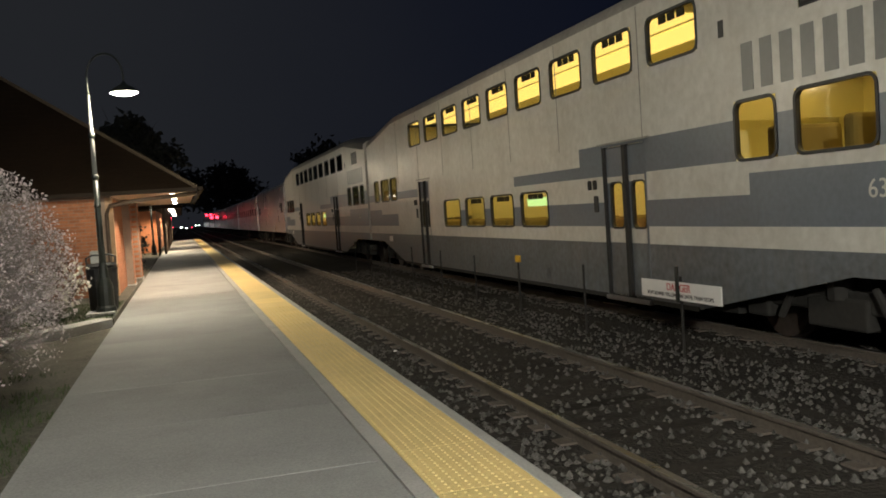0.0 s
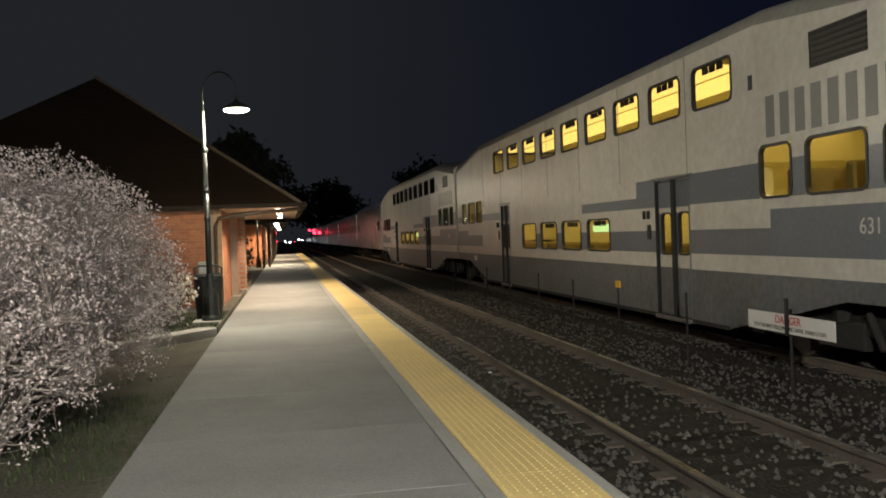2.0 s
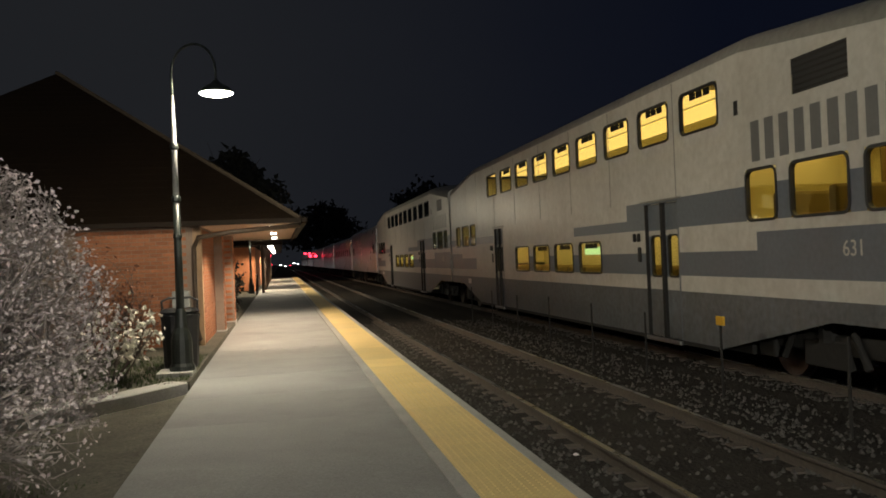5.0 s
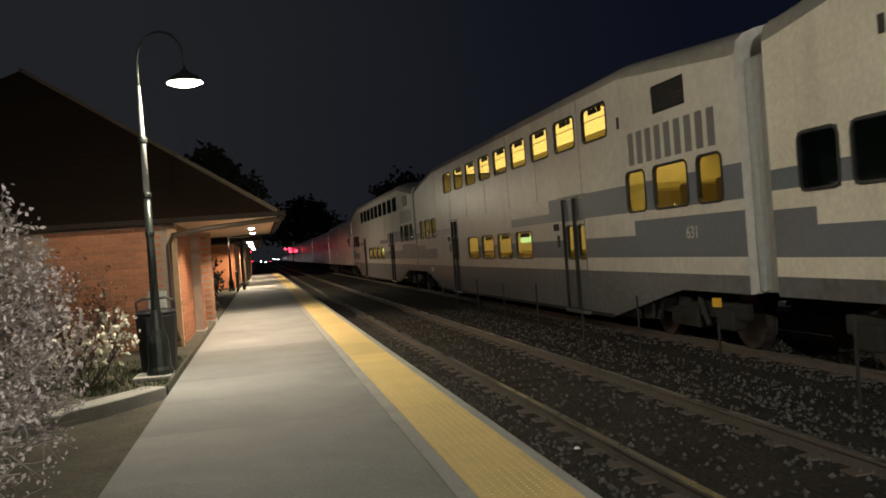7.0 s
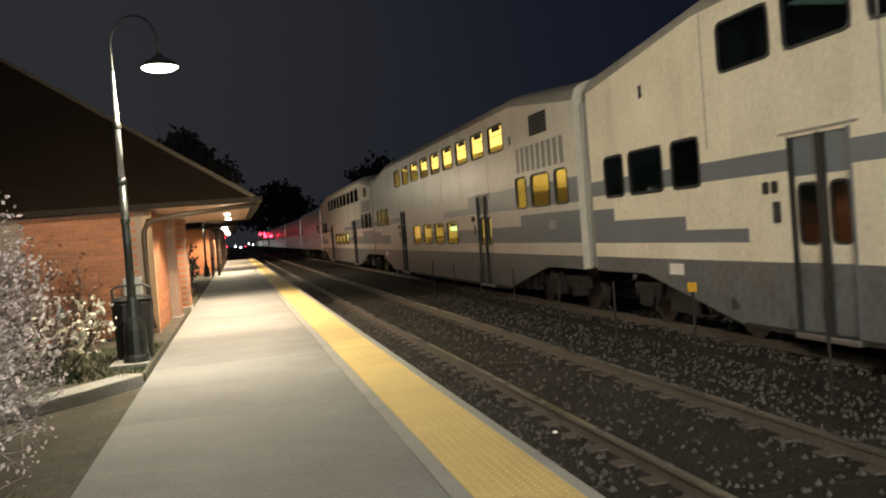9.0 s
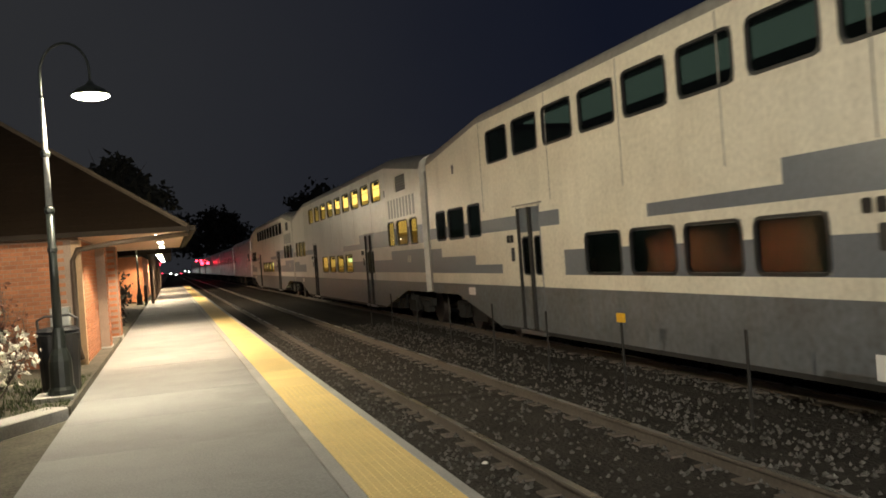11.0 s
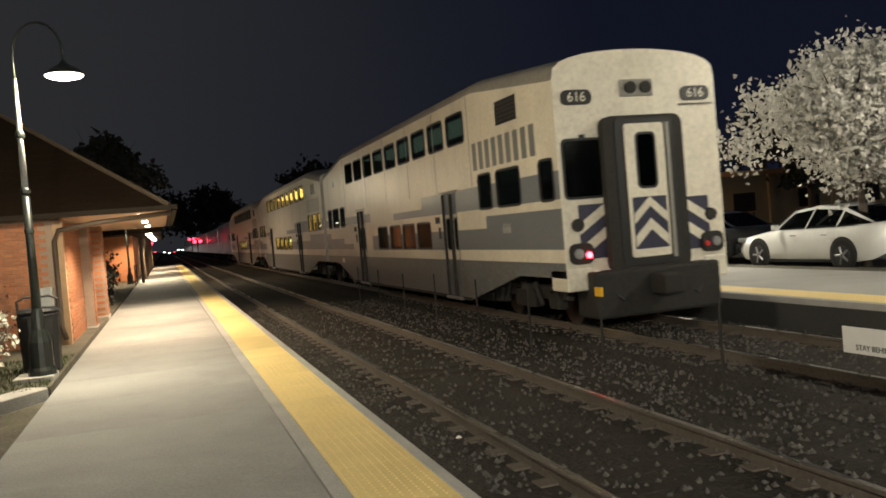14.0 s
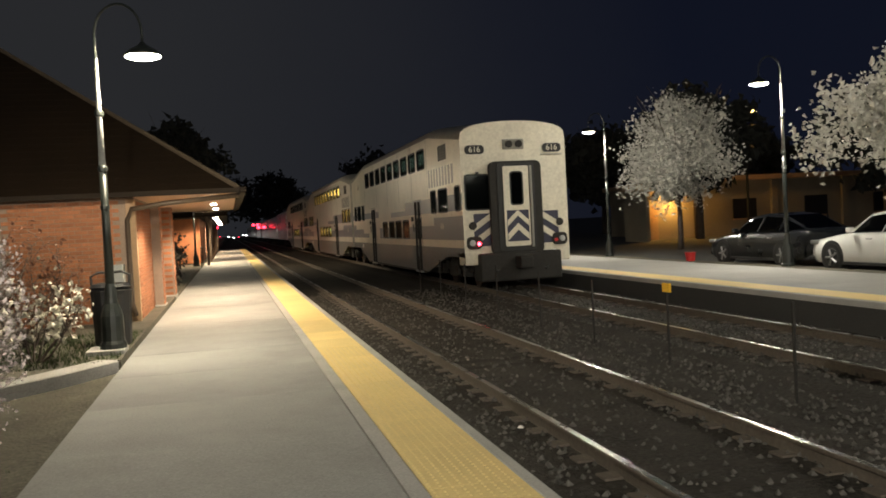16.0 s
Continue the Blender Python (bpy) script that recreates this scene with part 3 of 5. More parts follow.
def station():
    root = thing("station_building", 0, 0, 0, "low orange-brick station building with a dark hipped shingle roof", "station building")
    wx, wy, we = -3.32, 16.4, 23.3
    wf = part("wall", B(-11.6, wx, wy, wy + 0.25, 0.0, 2.32), MORTAR, root, "orange brick end wall")
    ws = part("wall", B(wx - 0.25, wx - 0.002, wy + 0.25, we, 0.0, 2.32), MORTAR, root, "orange brick wall beside the platform")
    part("wall", B(-11.6, -11.35, wy + 0.25, we, 0.0, 2.32), MORTAR, root)
    part("wall", B(-11.35, wx - 0.25, we - 0.25, we, 0.0, 2.32), MORTAR, root)
    bricks(wf, "x", wy - 0.006, -5.5, wx - 0.14, 0.02, 2.32, 300)
    bricks(ws, "y", wx + 0.006, 16.7, we, 0.02, 2.32, 300)
    part("corner_trim", B(wx - 0.13, wx + 0.03, wy - 0.03, wy + 0.14, 0.0, 2.26, bevel=0.008), SOFFIT, root, "pale painted corner board")
    for y, xo in ((19.6, -3.12), (22.68, -3.06)):
        pil = part("pilaster", B(wx + 0.001, xo - 0.006, y, y + 0.62, 0.0, 2.32, bevel=0.006), MORTAR, root, "projecting brick pilaster")
        part("plinth", B(wx, xo + 0.02, y - 0.03, y + 0.65, 0.0, 0.12, bevel=0.008), KERB, pil, "pale stone plinth")
        bricks(pil, "x", y - 0.006, wx, xo, 0.12, 2.32, 60)
        bricks(pil, "y", xo, y, y + 0.62, 0.12, 2.32, 90)
    # roof: hip from the eave corner, with thickness
    x0, x1, y0, y1, z0 = EX - 10.8, EX, EY, 27.5, EZ
    hw, rise = (x1 - x0) / 2, 3.88
    bm = bmesh.new()
    e = [bm.verts.new(q) for q in ((x0, y0, z0), (x1, y0, z0), (x1, y1, z0), (x0, y1, z0))]
    r = [bm.verts.new(((x0 + x1) / 2, y0 + hw, z0 + rise)), bm.verts.new(((x0 + x1) / 2, y1 - hw, z0 + rise))]
    bm.faces.new((e[0], e[1], r[0]))
    bm.faces.new((e[1], e[2], r[1], r[0]))
    bm.faces.new((e[2], e[3], r[1]))
    bm.faces.new((e[3], e[0], r[0], r[1]))
    roof = part("roof", bm, SHINGLE, root, "brown shingle roof, darkened in place of shade")
    # shingle courses on the two seen slopes
    bm = bmesh.new()
    for k in range(26):
        f0, f1 = k / 26, (k + 1) / 26
        up = 0.009
        def P(ax, f):
            return {"sl": (x0 + hw * f, y0 + hw * f, z0 + rise * f), "sr": (x1 - hw * f, y0 + hw * f, z0 + rise * f), "tr": (x1 - hw * f, y1 - hw * f, z0 + rise * f)}[ax]
        for u, v in (("sl", "sr"), ("sr", "tr")):
            q = [P(u, f0), P(v, f0), P(v, f1), P(u, f1)]
            lift = [(p[0], p[1], p[2] + (up if i < 2 else 0.003)) for i, p in enumerate(q)]
            vs = [bm.verts.new(p) for p in lift]
            bm.faces.new(vs)
            lo = [bm.verts.new(q[0]), bm.verts.new(q[1])]
            bm.faces.new((lo[0], lo[1], vs[1], vs[0]))
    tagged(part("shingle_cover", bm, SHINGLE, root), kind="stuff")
    part("hip_cap", tube(bmesh.new(), [(x1, y0, z0 + 0.03), (x1 - hw, y0 + hw, z0 + rise + 0.03)], 0.045, 6), HIP, root, "worn pale hip capping")
    part("soffit", B(x0 + 0.03, x1 - 0.03, y0 + 0.03, y1 - 0.03, z0 - 0.05, z0 - 0.02), SOFFIT, root, "painted flat soffit")
    for nm, a in (("fascia", (x0, x1, y0 - 0.02, y0 + 0.02, z0 - 0.06, z0 + 0.03)), ("fascia", (x1 - 0.02, x1 + 0.02, y0, y1, z0 - 0.10, z0 + 0.03))):
        part(nm, B(*a), FASCIA, root, "dark fascia board")
    bm = bmesh.new()
    box(bm, x1 + 0.02, x1 + 0.14, y0 - 0.08, y1, z0 - 0.06, z0 + 0.04, bevel=0.02)
    part("gutter", bm, FASCIA, root, "dark metal gutter")
    part("downspout", tube(bmesh.new(), [(x1 + 0.0, y0 + 0.15, z0 - 0.10), (-2.75, 16.2, 2.16), (-3.34, 16.24, 2.08), (-3.42, 16.28, 1.9), (-3.42, 16.28, 0.42), (-3.36, 16.2, 0.2)], 0.045, 8), GUTTER, root, "dark downspout pipe", smooth=True)
    for y in (17.3, 21.4, 25.2):
        can = part("soffit_light", lathe(bmesh.new(), [(0.06, z0 - 0.09), (0.07, z0 - 0.05)], 14, (-2.0, y, 0)), SOFFIT_GLOW, root, "round soffit downlight")
    return root


station()
for y in (17.3, 21.4, 25.2):
    li = bpy.data.lights.new("soffit_lamp", "SPOT")
    li.energy, li.color, li.spot_size, li.spot_blend, li.shadow_soft_size = 330, (1.0, 0.80, 0.55), radians(150), 0.4, 0.1
    new("soffit_lamp", li).matrix_basis = pose(-2.0, y, EZ - 0.14)


def shelter():
    root = thing("waiting_canopy", 0, 0, 0, "open brick platform canopy with dark posts, lit orange inside", "canopy")
    part("roof", B(-6.5, -1.7, 47, 88, 2.55, 2.8, bevel=0.03), SHINGLE, root)
    part("wall", B(-6.5, -3.5, 52, 52.2, 0, 2.55), BRICK, root, "orange brick end wall")
    part("wall", B(-3.5, -3.3, 52.2, 86, 0, 2.55), BRICK, root, "orange brick wall under the canopy")
    for y in (47.3, 53, 59, 65, 72, 79, 86):
        part("post", B(-2.85, -2.70, y, y + 0.15, 0, 2.55), GUTTER, root, "dark square post")
    for x in (-3.05, -4.2):
        part("handrail", tube(bmesh.new(), [(x, 44.0, 0), (x, 44.0, 1.0), (x, 46.6, 1.0), (x, 46.6, 0)], 0.03, 6), POLE, root, "black handrail")
    for y in (50, 58, 66, 74, 82):
        part("light", B(-2.5, -2.2, y, y + 0.6, 2.49, 2.545), SOFFIT_GLOW, root, "ceiling light")
    return root


shelter()
for y in (50.3, 66.3, 82.3):
    li = bpy.data.lights.new("canopy_lamp", "SPOT")
    li.energy, li.color, li.shadow_soft_size, li.spot_size, li.spot_blend = 900, (1.0, 0.78, 0.50), 0.2, radians(165), 0.3
    new("canopy_lamp", li).matrix_basis = pose(-2.35, y, 2.42)


def bin_thing():
    root = thing("litter_bin", -3.32, 12.75, 0.085, "black litter bin with looped handles beside the lamp post", "litter bin")
    part("body", lathe(bmesh.new(), [(0.19, 0), (0.24, 0.05), (0.27, 0.72), (0.28, 0.78), (0.25, 0.80)], 16), BIN, root)
    part("lid_ring", lathe(bmesh.new(), [(0.25, 0.80), (0.28, 0.83), (0.24, 0.87), (0.16, 0.88)], 16), BIN, root)
    for s in (-1, 1):
        part("handle", tube(bmesh.new(), [(s * 0.24, 0, 0.8), (s * 0.25, 0, 0.98), (s * 0.15, 0, 1.03), (0, 0, 1.02)], 0.018, 8), BIN, root, "looped black handle")
    return root


bin_thing()


def utility_box():
    root = thing("utility_cabinet", -3.66, 16.15, 0.0, "narrow grey steel utility cabinet against the brick wall", "utility cabinet")
    part("body", B(-0.15, 0.15, -0.14, 0.17, 0.0, 1.12, bevel=0.012), BOX_GREY, root)
    part("door", B(-0.13, 0.13, -0.155, -0.141, 0.08, 1.05, bevel=0.004), BOX_GREY, root)
    part("handle", B(0.08, 0.10, -0.175, -0.155, 0.5, 0.62), POLE, root, "black handle")


utility_box()


# ---- fence between the tracks ----
def fence_posts():
    for k, y in enumerate((5.13, 7.8, 10.45, 12.9, 15.35, 18.0, 20.6, 23.2, 25.8)):
        root = thing("fence_post", 3.87, y, -0.5, "thin dark steel fence post between the tracks", "fence post", "inter-track fence posts")
        part("shaft", B(-0.012, 0.012, -0.016, 0.016, 0.0, 1.02 + 0.03 * (k % 3), bevel=0.003), UNDER, root)
        if k == 2:
            part("marker", B(-0.02, 0.02, -0.09, 0.09, 0.98, 1.10, bevel=0.004), MARK_YELLOW, root, "small yellow marker plate")
    root = thing("danger_sign", 3.84, 5.13, 0.23, "white danger sign with red heading on a fence post", "warning sign")
    part("board", B(-0.008, 0.008, -0.88, 0.88, 0.0, 0.225, bevel=0.003), SIGN_WHITE, root)
    m = Matrix.Translation((-0.0095, 0, 0.15)) @ Euler((radians(90), 0, radians(-90))).to_matrix().to_4x4()
    text("heading", "DANGER", 0.13, m, SIGN_RED, root, "red lettering")
    m = Matrix.Translation((-0.0095, 0, 0.055)) @ Euler((radians(90), 0, radians(-90))).to_matrix().to_4x4()
    text("small_print", "STAY BEHIND YELLOW LINE UNTIL TRAIN STOPS", 0.066, m, SIGN_DARK, root, "dark small capitals")
    part("bracket", B(-0.03, -0.012, -0.03, 0.03, -0.02, 0.42), POLE, root, "black mounting post")


fence_posts()
pebble = thing("white_pebble", 0.90, 7.87, -0.475, "single pale stone on the dark ballast", "stone")
part("stone_body", lathe(bmesh.new(), [(0.012, 0), (0.03, 0.012), (0.032, 0.03), (0.018, 0.045), (0.006, 0.05)], 9), SIGN_WHITE, pebble)


# ---- planting ----
def twig_bush(name, x, y, z, radius, height, stems, buds, seed, label, bud_mat, twig_mat, bud_size=0.018, tall=1.0):
    rng = np.random.default_rng(seed)
    root = thing(name, x, y, z, label, "shrub")
    vs, fs, tips = [], [], []

    def branch(p, d, length, r, depth):
        n = 5
        pts = [np.array(p)]
        d = np.array(d, float)
        for k in range(n):
            d = d + rng.normal(0, 0.16, 3) + np.array([0, 0, 0.05 - 0.05 * depth])
            d /= np.linalg.norm(d)
            q = pts[-1] + d * length / n
            if (q[0] ** 2 + q[1] ** 2) / radius ** 2 + ((q[2] - 0.42 * height) / (0.60 * height)) ** 2 > 1.0 + 0.10 * rng.random():
                break
            pts.append(q)
        n = len(pts) - 1
        for k in range(n):
            a, b = pts[k], pts[k + 1]
            t = b - a
            u = np.cross(t, [0.3, 0.9, 0.2])
            u /= np.linalg.norm(u) + 1e-9
            v = np.cross(t, u)
            v /= np.linalg.norm(v) + 1e-9
            r0, r1 = r * (1 - 0.75 * k / n), r * (1 - 0.75 * (k + 1) / n)
            o = len(vs)
            for q, rr in ((a, r0), (b, r1)):
                for j in range(3):
                    w = q + rr * (math.cos(2.094 * j) * u + math.sin(2.094 * j) * v)
                    vs.append(tuple(w))
            fs.extend([(o + j, o + (j + 1) % 3, o + 3 + (j + 1) % 3, o + 3 + j) for j in range(3)])
            if depth >= 1:
                tips.append((b, d.copy()))
            if depth < 2 and k >= 1:
                for _ in range(2 if depth == 0 else 1):
                    nd = d + rng.normal(0, 0.62, 3)
                    nd /= np.linalg.norm(nd)
                    branch(b, nd, length * (0.42 + 0.15 * rng.random()), r * 0.5, depth + 1)

    for _ in range(stems):
        a = rng.random() * 6.283
        lean = 0.25 + 0.95 * rng.random()
        q = (0.3 * radius * math.cos(a) * rng.random(), 0.3 * radius * math.sin(a) * rng.random(), 0)
        d = np.array([math.cos(a) * lean, math.sin(a) * lean, 1.0])
        d /= np.linalg.norm(d)
        reach = height / (0.55 + 0.45 * d[2]) * (0.70 + 0.22 * rng.random())
        branch(q, d, min(reach, radius / max(0.2, math.hypot(d[0], d[1])) * 0.85), 0.016, 0)
    keep = tagged(held("twig_tangle", mesh_of("twig_tangle", vs, fs, [twig_mat]), root, "tangle of thin bare twigs"), kind="stuff")
    bv, bf = [], []
    pick = rng.integers(0, len(tips), buds)
    for i in pick:
        q, d = tips[i]
        q = q + rng.normal(0, bud_size * 1.6, 3)
        s = bud_size * (0.5 + 0.9 * rng.random())
        u = rng.normal(0, 1, 3)
        u /= np.linalg.norm(u)
        w = np.cross(u, rng.normal(0, 1, 3))
        w /= np.linalg.norm(w) + 1e-9
        o = len(bv)
        n = np.cross(u, w)
        bv += [tuple(q - u * s), tuple(q + w * s * 0.6), tuple(q + u * s), tuple(q - w * s * 0.6), tuple(q + n * s * 0.5)]
        bf += [(o, o + 1, o + 4), (o + 1, o + 2, o + 4), (o + 2, o + 3, o + 4), (o + 3, o, o + 4)]
    b = held("blossom_cover", mesh_of("blossom_cover", bv, bf, [bud_mat]), root, "many small pale buds")
    tagged(b, kind="stuff")
    return root


twig_bush("blossom_bush", -4.75, 5.9, -0.06, 1.75, 2.65, 230, 30000, 11, "large bare-twigged shrub covered in pale mauve buds", BUD, TWIG)
twig_bush("blossom_bush", -4.45, 3.1, -0.06, 1.15, 2.05, 140, 16000, 12, "rounded bare-twigged shrub with pale buds beside grass", BUD, TWIG)
twig_bush("magnolia_bush", -4.15, 11.6, 0.085, 0.72, 1.6, 9, 330, 13, "small shrub with large cream blossoms beside the bin", MAGNOLIA, BARK, 0.048)
twig_bush("russet_bush", -4.55, 13.6, 0.085, 0.8, 1.9, 14, 420, 14, "thin shrub with russet leaves before the brick wall", RUSSET, BARK, 0.04)


def blossom_tree(name, x, y, z, crown, z0, z1, trunk, seed, label, leaf_mat, count, size):
    rng = np.random.default_rng(seed)
    root = thing(name, x, y, z, label, "tree")
    bm = bmesh.new()
    fork = z0 + 0.25 * (z1 - z0)
    tube(bm, [(0, 0, 0), (0.03, 0.02, fork * 0.5), (-0.02, 0.05, fork), (0.05, 0, z0 + 0.6 * (z1 - z0))], trunk, 8, trunk * 0.4)
    part("trunk", bm, BARK, root, smooth=True)
    bm = bmesh.new()
    ends = []
    for k in range(16):
        a = k * 2.4 + rng.random()
        zz = fork + (0.45 * (z1 - z0)) * rng.random() - 0.1
        e = (math.cos(a) * crown * (0.5 + 0.35 * rng.random()), math.sin(a) * crown * (0.5 + 0.35 * rng.random()), zz + (0.15 + 0.35 * rng.random()) * (z1 - z0))
        tube(bm, [(0, 0, zz - 0.2), (e[0] * 0.45, e[1] * 0.45, zz + 0.25), e], trunk * 0.32, 5, 0.01)
        ends.append(e)
    part("limbs", bm, BARK, root)
    vs, fs = [], []
    zc, hz = (z0 + z1) / 2, (z1 - z0) / 2
    made = 0
    clumps = []
    while len(clumps) < 120:
        q = rng.normal(0, 0.52, 3)
        if np.linalg.norm(q) > 1:
            continue
        w = 1.0 - 0.35 * max(0, q[2])
        w *= 0.78 + 0.75 * noise.noise((q[0] * 2.3 + seed, q[1] * 2.3, q[2] * 2.3)) + 0.18
        clumps.append((q[0] * crown * w, q[1] * crown * w, zc + q[2] * hz))
    while made < count:
        c = clumps[rng.integers(0, len(clumps))]
        q = np.array(c) + rng.normal(0, 0.16 * crown ** 0.7, 3)
        s = size * (0.5 + rng.random())
        u = rng.normal(0, 1, 3)
        u /= np.linalg.norm(u)
        w = np.cross(u, rng.normal(0, 1, 3))
        w /= np.linalg.norm(w) + 1e-9
        n = np.cross(u, w) * 0.4
        o = len(vs)
        vs += [tuple(q - u * s), tuple(q + w * s * 0.7 + n * s), tuple(q + u * s), tuple(q - w * s * 0.7 + n * s)]
        fs += [(o, o + 1, o + 2), (o, o + 2, o + 3)]
        made += 1
    cr = held("crown", mesh_of("crown", vs, fs, [leaf_mat]), root, "uneven crown of small pale blossoms")
    tagged(cr, kind="stuff")
    return root


blossom_tree("blossom_tree", 13.0, 15.3, -0.1, 2.3, 1.85, 4.8, 0.11, 21, "white-blossomed street tree behind the far platform", BLOSSOM, 22000, 0.062)
blossom_tree("blossom_tree", 17.1, 33.8, -0.1, 2.5, 1.8, 6.5, 0.13, 22, "white-blossomed tree in the parking lot", BLOSSOM, 15000, 0.07)
for k, (x, y, r, h) in enumerate(((-5.8, 80, 3.6, 12), (9, 210, 10, 15), (24, 150, 9, 14), (-5, 230, 12, 16), (30, 70, 5, 9), (38, 62, 5, 8), (17, 80, 4, 8), (24, 44, 3.4, 8.5), (33, 40, 3, 8))):
    blossom_tree("dark_tree", x, y, -0.1, r, h * 0.3, h, 0.25, 30 + k, "dark leafy tree against the night sky", DARK_LEAF, 3800, 0.28 + 0.02 * r)

for k, (x, y) in enumerate(((-4.2, 27.0), (-4.5, 30.5), (-4.3, 34.5))):
    blossom_tree("dark_shrub", x, y, -0.06, 0.95, 0.05, 1.9, 0.05, 60 + k, "dark leafy shrub past the brick building", DARK_LEAF, 2600, 0.07)


# ---- beyond the far platform ----
def sedan(name, x, y, paint, label):
    """A parked four-door saloon, nose to +y; root under its middle."""
    root = thing(name, x, y, -0.1, label, "car", "parked cars")
    secs = [(2.36, 0.62, 0.36, 0.56), (2.30, 0.78, 0.26, 0.68), (2.05, 0.87, 0.20, 0.76), (1.3, 0.91, 0.18, 0.88), (0.8, 0.92, 0.18, 0.93), (-0.6, 0.92, 0.18, 0.95), (-1.6, 0.91, 0.18, 0.98), (-2.1, 0.86, 0.24, 1.0), (-2.36, 0.74, 0.36, 0.92)]
    bm = bmesh.new()
    rings = []
    for yy, w, z0, z1 in secs:
        prof = [(-w * 0.94, z0), (-w, z0 + 0.12), (-w, z0 + 0.6 * (z1 - z0)), (-w * 0.95, z1 - 0.06), (-w * 0.80, z1), (0, z1 + 0.025), (w * 0.80, z1), (w * 0.95, z1 - 0.06), (w, z0 + 0.6 * (z1 - z0)), (w, z0 + 0.12), (w * 0.94, z0)]
        rings.append([bm.verts.new((a, yy, b)) for a, b in prof])
    for a, b in zip(rings, rings[1:]):
        for k in range(len(a) - 1):
            bm.faces.new((a[k], a[k + 1], b[k + 1], b[k]))
    bm.faces.new(rings[0])
    bm.faces.new(rings[-1][::-1])
    part("body", bm, paint, root, smooth=True)
    gs = [(1.15, 0.72, 0.90, 0.92), (0.35, 0.66, 0.92, 1.36), (-0.35, 0.65, 0.94, 1.44), (-1.1, 0.64, 0.95, 1.38), (-1.95, 0.66, 0.97, 1.02)]
    bm = bmesh.new()
    rings = [[bm.verts.new(q) for q in ((-0.82 if 0 < i < 4 else -0.75, yy, z0), (-w * 0.93, yy, z0 + 0.85 * (z1 - z0)), (-w * 0.8, yy, z1), (w * 0.8, yy, z1), (w * 0.93, yy, z0 + 0.85 * (z1 - z0)), (0.82 if 0 < i < 4 else 0.75, yy, z0))] for i, (yy, w, z0, z1) in enumerate(gs)]
    for a, b in zip(rings, rings[1:]):
        for k in range(5):
            f = bm.faces.new((a[k], a[k + 1], b[k + 1], b[k]))
            f.material_index = 1 if k in (0, 4) or (k == 2 and (a is rings[0] or b is rings[-1])) else 0
    part("greenhouse", bm, [paint, AUTO_GLASS], root, "dark windows under the roof")
    for sx in (-1, 1):
        for yy in (1.42, -1.38):
            w = part("wheel", Cy((sx * 0.70, yy, 0.33), (sx * 0.93, yy, 0.33), 0.33, 0.33, 22), TYRE, root, "black tyre on an alloy rim")
            part("rim", Cy((sx * 0.90, yy, 0.33), (sx * 0.94, yy, 0.33), 0.24, 0.22, 18), BIN, w)
            for k in range(5):
                a = k * 1.2566
                bm = Cy((sx * 0.945, yy + 0.03 * math.cos(a), 0.33 + 0.03 * math.sin(a)), (sx * 0.945, yy + 0.2 * math.cos(a), 0.33 + 0.2 * math.sin(a)), 0.03, 0.025, 5)
                part("spoke", bm, RIM, w)
            part("wheel_arch", Cy((sx * 0.905, yy, 0.35), (sx * 0.922, yy, 0.35), 0.395, 0.395, 22), BIN, root, "dark wheel arch")
        part("fog_intake", B(sx * 0.50, sx * 0.78, 2.24, 2.372, 0.27, 0.37, bevel=0.02), BIN, root, "dark bumper intake")
        part("side_sill", B(sx * 0.86, sx * 0.925, -1.0, 1.05, 0.17, 0.24, bevel=0.01), BIN, root, "dark side sill")
        part("headlight", B(sx * 0.46, sx * 0.86, 2.00, 2.31, 0.63, 0.74, bevel=0.03), RIM, root, "clear headlight")
        part("mirror", B(sx * 0.90, sx * 1.05, 0.62, 0.76, 0.93, 1.05, bevel=0.02), paint, root, "door mirror")
        for yy in (0.75, -0.25, -1.2):
            part("pillar", Cy((sx * 0.80, yy + 0.1, 0.93), (sx * 0.62, yy - 0.05 if yy < 0.5 else yy - 0.45, 1.36), 0.025, 0.02, 5), paint, root)
        for yy in (0.15, -0.85):
            part("door_handle", B(sx * 0.915, sx * 0.94, yy - 0.09, yy + 0.09, 0.77, 0.80), RIM, root, "small door handle")
    part("grille", B(-0.42, 0.42, 2.30, 2.385, 0.38, 0.62, bevel=0.02), BIN, root, "dark grille")
    part("plate", B(-0.26, 0.26, 2.37, 2.40, 0.42, 0.53), SIGN_WHITE, root, "plain number plate")
    return root


sedan("parked_car", 13.3, 16.7, PAINT_WHITE, "white four-door saloon parked beyond the far platform")
sedan("parked_car", 13.4, 21.6, PAINT_BLACK, "black saloon parked beyond the far platform")
tub = thing("red_tub", 11.95, 24.0, 0.0, "small red plastic tub at the platform edge", "tub")
part("tub_body", lathe(bmesh.new(), [(0.13, 0), (0.16, 0.24), (0.17, 0.26), (0.15, 0.27)], 14), RED_PLASTIC, tub)


